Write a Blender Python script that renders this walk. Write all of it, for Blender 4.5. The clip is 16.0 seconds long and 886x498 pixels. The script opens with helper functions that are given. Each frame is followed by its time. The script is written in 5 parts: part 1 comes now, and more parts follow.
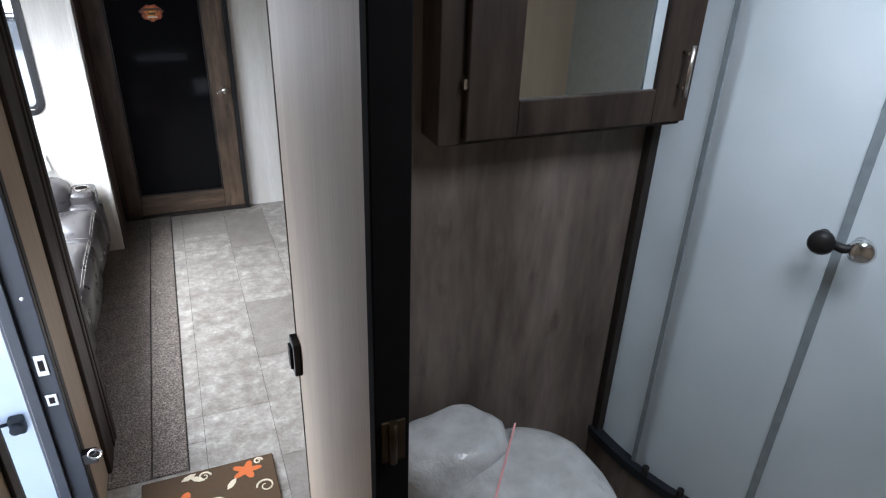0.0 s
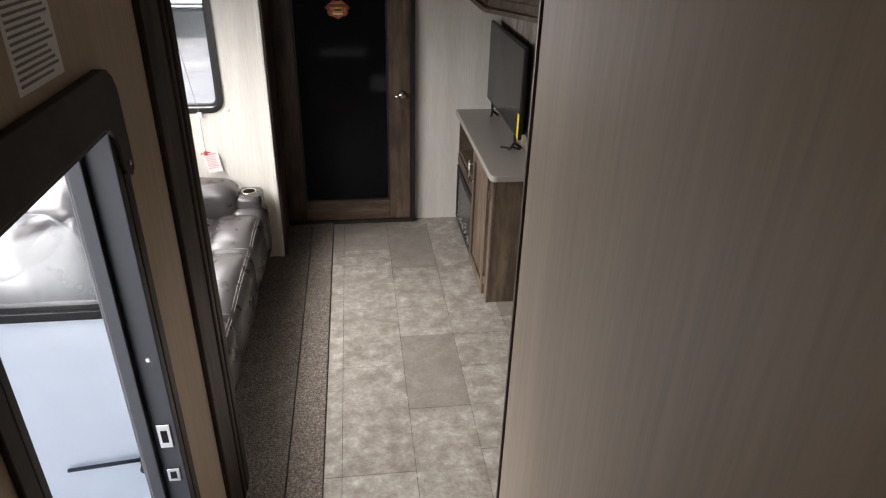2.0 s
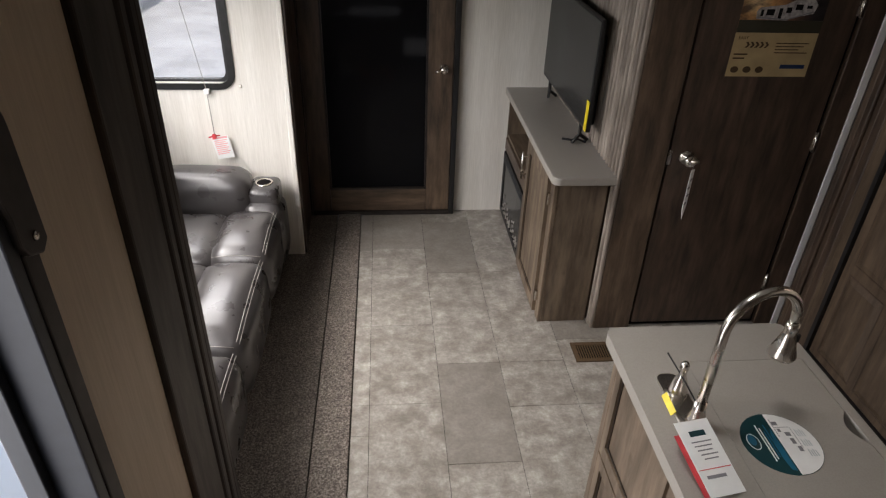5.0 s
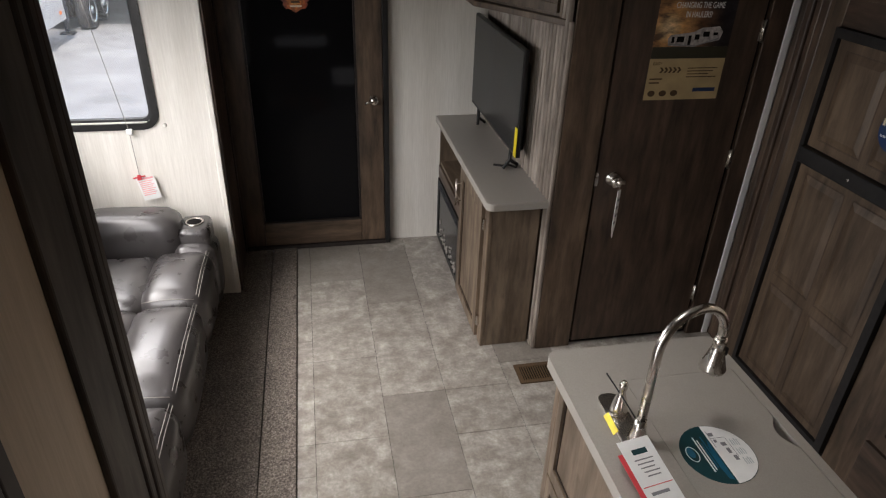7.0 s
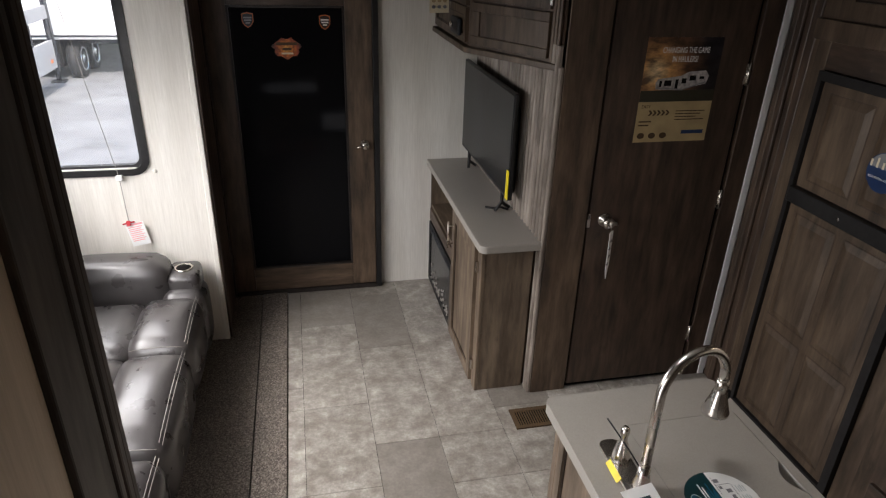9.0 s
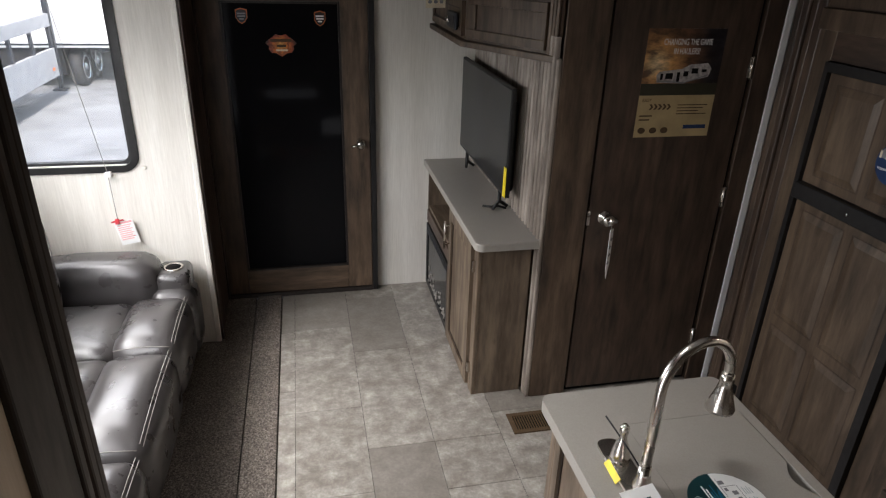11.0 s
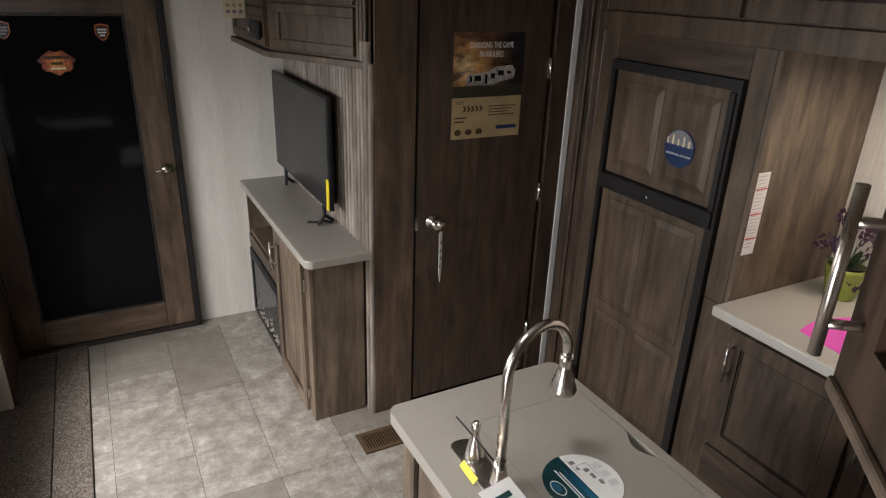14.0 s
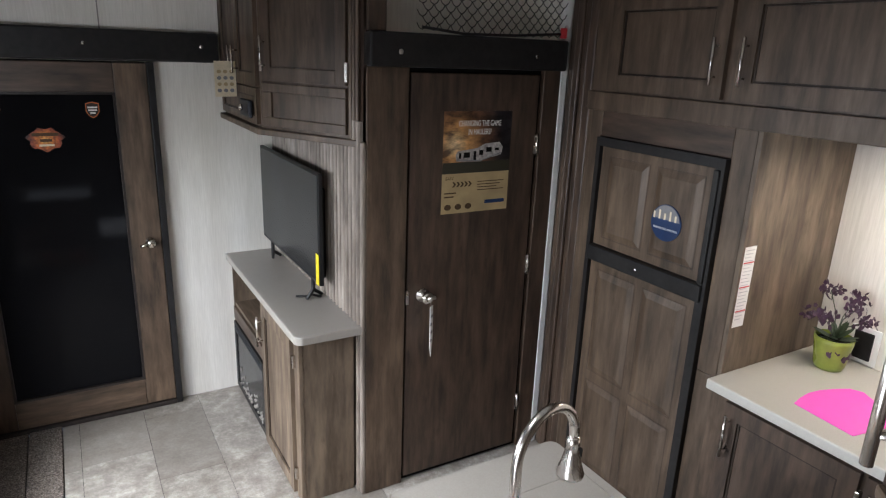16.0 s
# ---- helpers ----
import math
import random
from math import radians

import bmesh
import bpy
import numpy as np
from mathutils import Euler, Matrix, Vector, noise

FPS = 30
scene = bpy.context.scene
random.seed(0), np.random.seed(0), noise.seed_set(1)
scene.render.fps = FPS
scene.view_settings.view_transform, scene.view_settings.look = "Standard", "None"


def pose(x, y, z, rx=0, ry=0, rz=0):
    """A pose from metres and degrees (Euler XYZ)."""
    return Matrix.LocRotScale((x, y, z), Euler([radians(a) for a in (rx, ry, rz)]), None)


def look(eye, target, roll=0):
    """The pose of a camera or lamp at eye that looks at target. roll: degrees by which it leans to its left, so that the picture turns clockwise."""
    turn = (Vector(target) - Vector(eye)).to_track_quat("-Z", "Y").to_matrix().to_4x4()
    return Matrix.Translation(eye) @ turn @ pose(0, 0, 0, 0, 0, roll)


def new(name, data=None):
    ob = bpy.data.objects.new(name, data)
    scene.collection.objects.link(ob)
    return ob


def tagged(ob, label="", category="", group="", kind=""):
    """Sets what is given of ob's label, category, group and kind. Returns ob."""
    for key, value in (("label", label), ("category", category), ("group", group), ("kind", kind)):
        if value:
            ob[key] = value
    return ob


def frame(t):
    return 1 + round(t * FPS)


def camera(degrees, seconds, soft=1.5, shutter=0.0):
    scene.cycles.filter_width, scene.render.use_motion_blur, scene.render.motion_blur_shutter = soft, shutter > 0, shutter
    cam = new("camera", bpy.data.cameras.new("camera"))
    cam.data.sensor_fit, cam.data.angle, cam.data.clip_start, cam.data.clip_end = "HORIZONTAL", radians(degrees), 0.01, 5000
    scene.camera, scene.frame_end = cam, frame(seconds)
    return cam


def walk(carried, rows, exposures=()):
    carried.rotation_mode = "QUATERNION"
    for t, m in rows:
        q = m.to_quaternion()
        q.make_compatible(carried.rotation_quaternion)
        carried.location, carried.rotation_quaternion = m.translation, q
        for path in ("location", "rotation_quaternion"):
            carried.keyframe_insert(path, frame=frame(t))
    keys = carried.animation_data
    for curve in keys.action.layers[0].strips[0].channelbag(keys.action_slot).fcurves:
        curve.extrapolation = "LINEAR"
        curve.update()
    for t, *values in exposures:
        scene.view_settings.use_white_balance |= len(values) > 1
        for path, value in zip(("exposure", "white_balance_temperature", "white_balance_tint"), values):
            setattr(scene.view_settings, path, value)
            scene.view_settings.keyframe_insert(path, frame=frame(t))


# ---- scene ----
cam = camera(68.8, 16.0, soft=1.2)
PATH = [
    (0, (0.362, 0.268, 2.297), (1.051, 1.901, 1.37), 2.1),
    (0.5, (0.39, 0.46, 2.278), (0.857, 2.169, 1.35), 1.9),
    (1, (0.373, 0.614, 2.265), (0.733, 2.348, 1.336), 1.8),
    (1.5, (0.345, 0.791, 2.247), (0.66, 2.532, 1.314), 1.8),
    (2, (0.366, 0.954, 2.224), (0.615, 2.7, 1.28), 1.5),
    (2.5, (0.412, 1.139, 2.22), (0.590, 2.881, 1.251), 1.2),
    (3, (0.402, 1.327, 2.2), (0.536, 3.061, 1.213), 1.2),
    (3.5, (0.303, 1.456, 2.156), (0.445, 3.18, 1.151), 1.7),
    (6, (0.349, 1.646, 2.156), (0.596, 3.32, 1.09), 2.1),
    (6.5, (0.337, 1.638, 2.176), (0.654, 3.323, 1.145), 2.1),
    (7, (0.337, 1.637, 2.189), (0.697, 3.338, 1.201), 2.0),
    (7.5, (0.327, 1.644, 2.19), (0.714, 3.363, 1.244), 2.1),
    (8, (0.322, 1.654, 2.19), (0.722, 3.387, 1.276), 2.0),
    (8.5, (0.322, 1.662, 2.183), (0.727, 3.405, 1.289), 2.0),
    (9, (0.325, 1.661, 2.182), (0.726, 3.416, 1.31), 1.8),
    (11.5, (0.377, 1.742, 2.001), (0.771, 3.514, 1.162), 1.8),
    (12, (0.346, 1.826, 1.915), (0.753, 3.596, 1.077), 1.8),
    (12.5, (0.362, 1.822, 1.933), (0.802, 3.587, 1.1), 1.8),
    (13, (0.382, 1.795, 1.968), (0.912, 3.54, 1.147), 2.0),
    (13.5, (0.405, 1.765, 1.991), (1.134, 3.45, 1.197), 2.1),
    (14, (0.404, 1.764, 2.018), (1.288, 3.386, 1.252), 2.1),
    (14.5, (0.392, 1.773, 2.029), (1.342, 3.378, 1.307), 2.2),
    (15, (0.382, 1.787, 2.038), (1.357, 3.398, 1.362), 2.2),
    (15.5, (0.366, 1.796, 2.049), (1.343, 3.425, 1.423), 2.2),
    (16, (0.351, 1.806, 2.059), (1.325, 3.454, 1.481), 2.2),
]
walk(cam, [(t, look(eye, target, roll)) for t, eye, target, roll in PATH],
     [(0.0, 1.75, 5700, 10), (1.0, 1.3, 6300, 12), (1.5, 1.2, 6600, 13), (2.5, 0.98, 6650, 13), (3.5, 0.86, 6650, 13), (9.0, 0.92, 6550, 13), (12.5, 1.1, 6350, 11), (13.5, 1.2, 6600, 12), (14.5, 1.45, 6450, 12), (16.0, 1.95, 5950, 10)])

# ---- daylight ----
world = bpy.data.worlds.new("sky")
scene.world = world
world.use_nodes = True
wn = world.node_tree
sky = wn.nodes.new("ShaderNodeTexSky")
sky.sky_type = "NISHITA"
sky.sun_disc = False
sky.sun_elevation = radians(50)
sky.sun_rotation = radians(157)
wn.nodes["Background"].inputs["Strength"].default_value = 0.15
wn.links.new(sky.outputs[0], wn.nodes["Background"].inputs["Color"])
sun = new("sun", bpy.data.lights.new("sun", "SUN"))
sun.data.energy, sun.data.angle, sun.data.color = 5.0, radians(8), (1, 0.93, 0.85)
sun.matrix_world = look((2.5, -6, 8), (0, 3, 0))


def area_lamp(name, eye, target, w, h, energy, colour=(1, 1, 1), spread=170):
    d = bpy.data.lights.new(name, "AREA")
    d.shape, d.size, d.size_y, d.energy, d.color = "RECTANGLE", w, h, energy, colour
    d.spread = radians(spread)
    ob = new(name, d)
    ob.matrix_world = look(eye, target)
    return ob


DAY = (1.0, 0.985, 0.97)
area_lamp("daylight_entry", (-0.36, 2.16, 0.95), (1, 2.3, 0.8), 0.5, 1.6, 6.2, DAY, 140)
area_lamp("daylight_slide_end", (-0.86, 4.99, 1.55), (-0.3, 3, 0.3), 0.62, 0.8, 5, DAY, 130)
area_lamp("daylight_slide_near", (-0.85, 3.15, 1.35), (-0.5, 5, 0.2), 0.55, 0.75, 4, DAY, 130)
area_lamp("daylight_slide_side", (-1.19, 4.0, 1.62), (0.4, 4.0, -0.2), 1.3, 0.75, 19, DAY, 115)
# Unseen source: downward fill added under the closed ceiling to lift the floor.
area_lamp("ceiling_fill", (0.7, 3.0, 2.70), (0.7, 3.0, 0), 0.36, 0.36, 1.6, DAY, 75)
area_lamp("shower_skylight", (1.95, 1.12, 2.70), (1.95, 1.12, 0), 0.42, 0.42, 5.8, (0.97, 0.985, 1.0), 100)
# Added fill from the bathroom ceiling for wall and toilet; no vent is modelled.
area_lamp("bath_ceiling_fill", (1.25, 0.62, 2.70), (1.15, 1.0, 0), 0.36, 0.36, 3.4, (0.97, 0.985, 1.0))
area_lamp("kitchen_strip_lamp", (2.66, 2.75, 1.80), (2.7, 2.8, 0), 0.25, 0.08, 1.3, (1.0, 0.87, 0.72))


# ---- materials ----
def material(name, rough=0.5, metal=0.0):
    m = bpy.data.materials.new(name)
    m.use_nodes = True
    b = m.node_tree.nodes["Principled BSDF"]
    b.inputs["Roughness"].default_value = rough
    b.inputs["Metallic"].default_value = metal
    return m, m.node_tree, b


def coords(nt, scale):
    geo = nt.nodes.new("ShaderNodeNewGeometry")
    mp = nt.nodes.new("ShaderNodeMapping")
    mp.inputs["Scale"].default_value = scale
    nt.links.new(geo.outputs["Position"], mp.inputs["Vector"])
    return mp


def noise_tex(nt, scale, size, detail=4, rough=0.55):
    mp = coords(nt, scale)
    n = nt.nodes.new("ShaderNodeTexNoise")
    n.inputs["Scale"].default_value = size
    n.inputs["Detail"].default_value = detail
    n.inputs["Roughness"].default_value = rough
    nt.links.new(mp.outputs[0], n.inputs["Vector"])
    return n


def ramp(nt, src, stops):
    r = nt.nodes.new("ShaderNodeValToRGB")
    el = r.color_ramp.elements
    while len(el) < len(stops):
        el.new(0.5)
    for e, (p, c) in zip(el, stops):
        e.position, e.color = p, (*c, 1)
    nt.links.new(src, r.inputs[0])
    return r


def mixed(nt, a, b, fac, mode="MULTIPLY"):
    x = nt.nodes.new("ShaderNodeMixRGB")
    x.blend_type = mode
    for sock, val in ((0, fac), (1, a), (2, b)):
        if hasattr(val, "is_output"):
            nt.links.new(val, x.inputs[sock])
        elif sock == 0:
            x.inputs[0].default_value = val
        else:
            x.inputs[sock].default_value = (*val, 1)
    return x.outputs[0]


def bump(nt, b, height, strength=0.2, dist=0.002):
    n = nt.nodes.new("ShaderNodeBump")
    n.inputs["Strength"].default_value = strength
    n.inputs["Distance"].default_value = dist
    nt.links.new(height, n.inputs["Height"])
    nt.links.new(n.outputs[0], b.inputs["Normal"])


def wood(name, dark, light, axis="z", rough=0.45, vary=0.0):
    """Printed wood grain that runs along one axis."""
    m, nt, b = material(name, rough)
    st = {"x": (1.3, 9, 9), "y": (9, 1.3, 9), "z": (9, 9, 1.3)}[axis]
    wide = {"x": (1.3, 5, 5), "y": (5, 1.3, 5), "z": (5, 5, 1.3)}[axis]
    n1, n2 = noise_tex(nt, st, 2.6, 8, 0.62), noise_tex(nt, wide, 1.5, 4, 0.6)
    c1 = ramp(nt, n1.outputs[0], [(0.34, dark), (0.66, light)])
    c2 = ramp(nt, n2.outputs[0], [(0.32, (0.56, 0.53, 0.50)), (0.68, (1.17, 1.155, 1.13))])
    n3 = noise_tex(nt, {"x": (0.25, 1, 1), "y": (1, 0.25, 1), "z": (1, 1, 0.4)}[axis], 15, 4)
    knots = ramp(nt, n3.outputs[0], [(0.27, (0.42, 0.37, 0.32)), (0.40, (1, 1, 1))])
    col = mixed(nt, mixed(nt, c1.outputs[0], c2.outputs[0], 1.0), knots.outputs[0], 0.7)
    nt.links.new(col, b.inputs["Base Color"])
    r = ramp(nt, n1.outputs[0], [(0.2, (rough + 0.1,) * 3), (0.8, (rough - 0.08,) * 3)])
    nt.links.new(r.outputs[0], b.inputs["Roughness"])
    bump(nt, b, n1.outputs[0], 0.12, 0.0012)
    return m


def plain(name, colour, rough=0.5, metal=0.0, vary=0.12, size=30, bumps=0.05):
    m, nt, b = material(name, rough, metal)
    n = noise_tex(nt, (1, 1, 1), size, 4)
    n2 = noise_tex(nt, (1, 1, 1), size / 9, 2)
    lo = tuple(c * (1 - vary) for c in colour)
    hi = tuple(min(1, c * (1 + vary)) for c in colour)
    c = ramp(nt, n.outputs[0], [(0.3, lo), (0.7, hi)])
    c2 = ramp(nt, n2.outputs[0], [(0.3, (1 - vary * 0.6,) * 3), (0.7, (1, 1, 1))])
    nt.links.new(mixed(nt, c.outputs[0], c2.outputs[0], 1.0), b.inputs["Base Color"])
    r = ramp(nt, n2.outputs[0], [(0.3, (max(0.02, rough * 0.85),) * 3), (0.7, (min(1, rough * 1.15),) * 3)])
    nt.links.new(r.outputs[0], b.inputs["Roughness"])
    bump(nt, b, n.outputs[0], bumps, 0.001)
    return m


def wallpaper(name, base, streak):
    """Pale vinyl wall panel with faint upright streaks."""
    m, nt, b = material(name, 0.5)
    n1, n2 = noise_tex(nt, (40, 40, 2.2), 3, 6, 0.7), noise_tex(nt, (7, 7, 0.5), 2, 3)
    c1 = ramp(nt, n1.outputs[0], [(0.3, streak), (0.62, base)])
    c2 = ramp(nt, n2.outputs[0], [(0.3, (0.88, 0.87, 0.85)), (0.7, (1, 1, 1))])
    nt.links.new(mixed(nt, c1.outputs[0], c2.outputs[0], 1.0), b.inputs["Base Color"])
    bump(nt, b, n1.outputs[0], 0.15, 0.0008)
    return m


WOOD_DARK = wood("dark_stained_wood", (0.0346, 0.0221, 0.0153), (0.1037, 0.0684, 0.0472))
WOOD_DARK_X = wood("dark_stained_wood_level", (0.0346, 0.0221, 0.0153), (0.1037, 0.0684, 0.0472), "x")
WOOD_DARK_Y = wood("dark_stained_wood_lengthwise", (0.0346, 0.0221, 0.0153), (0.1037, 0.0684, 0.0472), "y")
WOOD_MID = wood("brown_cabinet_wood", (0.090, 0.066, 0.046), (0.212, 0.160, 0.114))
WOOD_MID_Y = wood("brown_cabinet_wood_lengthwise", (0.090, 0.066, 0.046), (0.212, 0.160, 0.114), "y")
WOOD_UP = wood("taupe_cabinet_wood", (0.0597, 0.0404, 0.0263), (0.1358, 0.0955, 0.0646))
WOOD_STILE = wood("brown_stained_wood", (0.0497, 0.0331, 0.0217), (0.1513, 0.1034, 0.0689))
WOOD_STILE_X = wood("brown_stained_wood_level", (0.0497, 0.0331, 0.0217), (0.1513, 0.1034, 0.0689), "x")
WOOD_TRIM = wood("slide_trim_wood", (0.020, 0.0145, 0.011), (0.052, 0.038, 0.029))
WOOD_BATH = wood("bath_wall_panel", (0.125, 0.102, 0.086), (0.20, 0.168, 0.144))
WALL_PALE = wallpaper("pale_wall_panel", (0.80, 0.77, 0.71), (0.68, 0.65, 0.59))
WALL_TAN = wallpaper("tan_wall_panel", (0.50, 0.40, 0.295), (0.42, 0.335, 0.245))
WALL_WHITE = plain("white_wall", (0.78, 0.78, 0.76), 0.5, vary=0.04)
BATH_VINYL = plain("grey_green_vinyl", (0.36, 0.37, 0.34), 0.5, vary=0.06)
BLACK = plain("black_plastic", (0.018, 0.017, 0.017), 0.42, vary=0.25)
BLACK_TRIM = plain("dark_bronze_plastic", (0.03, 0.024, 0.021), 0.45, vary=0.3)
SLATE = plain("slate_grey_aluminium", (0.02, 0.023, 0.03), 0.42, 0.2, vary=0.1)
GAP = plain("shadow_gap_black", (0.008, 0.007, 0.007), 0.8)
STEEL = plain("brushed_nickel", (0.62, 0.58, 0.53), 0.26, 1.0, vary=0.05, size=80)
CHROME = plain("chrome", (0.8, 0.8, 0.8), 0.12, 1.0, vary=0.03)
COUNTER = plain("grey_laminate", (0.335, 0.31, 0.275), 0.38, vary=0.06, size=240, bumps=0.03)
COUNTER_PALE = plain("pale_laminate", (0.52, 0.50, 0.45), 0.4, vary=0.05, size=240, bumps=0.03)
FIBERGLASS = plain("white_fibreglass", (0.82, 0.83, 0.84), 0.3, vary=0.03, size=4)
CEILING = plain("white_ceiling_panel", (0.72, 0.71, 0.68), 0.6, vary=0.03)
RUBBER = plain("black_rubber", (0.02, 0.02, 0.021), 0.7, vary=0.2)
PAPER = plain("white_paper", (0.82, 0.82, 0.80), 0.55, vary=0.03)
INK = plain("grey_ink", (0.22, 0.22, 0.23), 0.6)
RED = plain("red_ink", (0.62, 0.05, 0.06), 0.5)
PINK_PAPER = plain("pink_print", (0.85, 0.42, 0.42), 0.55)
YELLOW = plain("yellow_label", (0.78, 0.62, 0.02), 0.45)
TEAL = plain("dark_teal_print", (0.008, 0.045, 0.052), 0.35)
BLUE = plain("bright_blue_print", (0.015, 0.13, 0.22), 0.35)
NAVY = plain("navy_print", (0.012, 0.035, 0.11), 0.35)
MAGENTA = plain("magenta_paper", (0.92, 0.12, 0.62), 0.5, vary=0.03)
LIME = plain("lime_glaze", (0.24, 0.28, 0.05), 0.3, vary=0.12, size=40)
LEAF = plain("dark_leaf", (0.05, 0.075, 0.035), 0.5, vary=0.3)
PURPLE = plain("muted_purple_petal", (0.055, 0.022, 0.048), 0.6, vary=0.3)
SOIL = plain("dark_soil", (0.03, 0.022, 0.016), 0.9, vary=0.4, size=200, bumps=0.6)
SCREEN = plain("tv_screen_glass", (0.012, 0.013, 0.015), 0.2, vary=0.05, bumps=0.0)
DARK_GLASS = plain("dark_tinted_glass", (0.006, 0.006, 0.007), 0.06, vary=0.05, bumps=0.0)
STITCH = plain("pale_thread", (0.26, 0.24, 0.215), 0.7)
ORANGE = plain("orange_print", (0.75, 0.20, 0.03), 0.5)
CREAM = plain("cream_yarn", (0.75, 0.66, 0.48), 0.9, vary=0.15, size=300, bumps=0.4)
RUST = plain("rust_yarn", (0.62, 0.15, 0.035), 0.9, vary=0.15, size=300, bumps=0.4)
MAT_BROWN = plain("brown_yarn", (0.085, 0.05, 0.022), 0.95, vary=0.3, size=300, bumps=0.5)
GOLD_PRINT = plain("tan_gold_print", (0.44, 0.33, 0.17), 0.4, vary=0.15, size=12)
ASPHALT = plain("wet_asphalt", (0.27, 0.28, 0.29), 0.5, vary=0.3, size=1.5)


def ember_mat():
    """A badge print that burns from dark rim to yellow middle."""
    m, nt, b = material("ember_print", 0.4)
    geo = nt.nodes.new("ShaderNodeNewGeometry")
    far = nt.nodes.new("ShaderNodeVectorMath")
    far.operation = "DISTANCE"
    far.inputs[1].default_value = (0.27, 5.57, 1.575)
    nt.links.new(geo.outputs["Position"], far.inputs[0])
    n = noise_tex(nt, (1, 1, 1), 60, 5, 0.7)
    c = ramp(nt, far.outputs["Value"], [(0.0, (0.75, 0.42, 0.10)), (0.03, (0.62, 0.20, 0.03)), (0.06, (0.34, 0.06, 0.015)), (0.078, (0.05, 0.012, 0.008))])
    k = ramp(nt, n.outputs[0], [(0.35, (0.25, 0.2, 0.2)), (0.6, (1.25, 1.2, 1.1))])
    nt.links.new(mixed(nt, c.outputs[0], k.outputs[0], 1.0), b.inputs["Base Color"])
    return m


EMBER = ember_mat()


def glass_mat(name, colour, rough, alpha):
    m, nt, b = material(name, rough)
    b.inputs["Base Color"].default_value = (*colour, 1)
    b.inputs["Alpha"].default_value = alpha
    n = noise_tex(nt, (1, 1, 1), 4, 2)
    r = ramp(nt, n.outputs[0], [(0.3, (rough * 0.8 + 0.01,) * 3), (0.7, (rough * 1.2 + 0.02,) * 3)])
    nt.links.new(r.outputs[0], b.inputs["Roughness"])
    return m


WINDOW_GLASS = glass_mat("clear_window_glass", (0.6, 0.63, 0.65), 0.02, 0.10)


def frosted_mat():
    m, nt, b = material("frosted_shower_glass", 0.3)
    n = noise_tex(nt, (1, 1, 1), 3, 2)
    c = ramp(nt, n.outputs[0], [(0.3, (0.62, 0.66, 0.68)), (0.7, (0.70, 0.735, 0.755))])
    nt.links.new(c.outputs[0], b.inputs["Base Color"])
    tr = nt.nodes.new("ShaderNodeBsdfTranslucent")
    nt.links.new(c.outputs[0], tr.inputs["Color"])
    mx = nt.nodes.new("ShaderNodeMixShader")
    mx.inputs[0].default_value = 0.45
    nt.links.new(b.outputs[0], mx.inputs[1])
    nt.links.new(tr.outputs[0], mx.inputs[2])
    nt.links.new(mx.outputs[0], nt.nodes["Material Output"].inputs["Surface"])
    return m


FROSTED = frosted_mat()
MIRROR = plain("mirror_silver", (0.86, 0.88, 0.87), 0.03, 1.0, vary=0.01, bumps=0.0)

for gm, lvl in ((SCREEN, 0.22), (DARK_GLASS, 0.07), (GAP, 0.1), (BLACK, 0.28), (BLACK_TRIM, 0.3), (WOOD_TRIM, 0.3)):
    gm.node_tree.nodes["Principled BSDF"].inputs["Specular IOR Level"].default_value = lvl
BRASS = plain("dull_brass", (0.10, 0.07, 0.045), 0.4, 1.0)


def tile_mat(name, lo, mid, hi, fleck):
    """Vinyl printed like weathered stone, with pale worn flecks."""
    m, nt, b = material(name, 0.42)
    info = nt.nodes.new("ShaderNodeObjectInfo")
    n1, n2, n3 = noise_tex(nt, (1, 1, 1), 11, 10, 0.76), noise_tex(nt, (1, 1, 1), 70, 5, 0.65), noise_tex(nt, (1, 1.4, 1), 3.2, 3)
    c = ramp(nt, n1.outputs[0], [(0.39, lo), (0.49, mid), (0.57, hi), (0.67, fleck)])
    fine = ramp(nt, n2.outputs[0], [(0.3, (0.84, 0.84, 0.84)), (0.7, (1.08, 1.08, 1.08))])
    veins = ramp(nt, n3.outputs[0], [(0.35, (0.88, 0.87, 0.85)), (0.65, (1.06, 1.06, 1.06))])
    each = ramp(nt, info.outputs["Random"], [(0.0, (0.86, 0.85, 0.84)), (1.0, (1.08, 1.08, 1.08))])
    col = mixed(nt, mixed(nt, mixed(nt, c.outputs[0], fine.outputs[0], 1.0), veins.outputs[0], 1.0), each.outputs[0], 1.0)
    nt.links.new(col, b.inputs["Base Color"])
    r = ramp(nt, n1.outputs[0], [(0.3, (0.36,) * 3), (0.7, (0.5,) * 3)])
    nt.links.new(r.outputs[0], b.inputs["Roughness"])
    bump(nt, b, n2.outputs[0], 0.12, 0.001)
    return m


TILE = tile_mat("pale_stone_vinyl", (0.225, 0.203, 0.177), (0.30, 0.274, 0.242), (0.385, 0.358, 0.322), (0.53, 0.505, 0.465))
TILE_DARK = tile_mat("plain_grey_stone_vinyl", (0.235, 0.212, 0.186), (0.265, 0.241, 0.213), (0.295, 0.270, 0.240), (0.335, 0.31, 0.277))


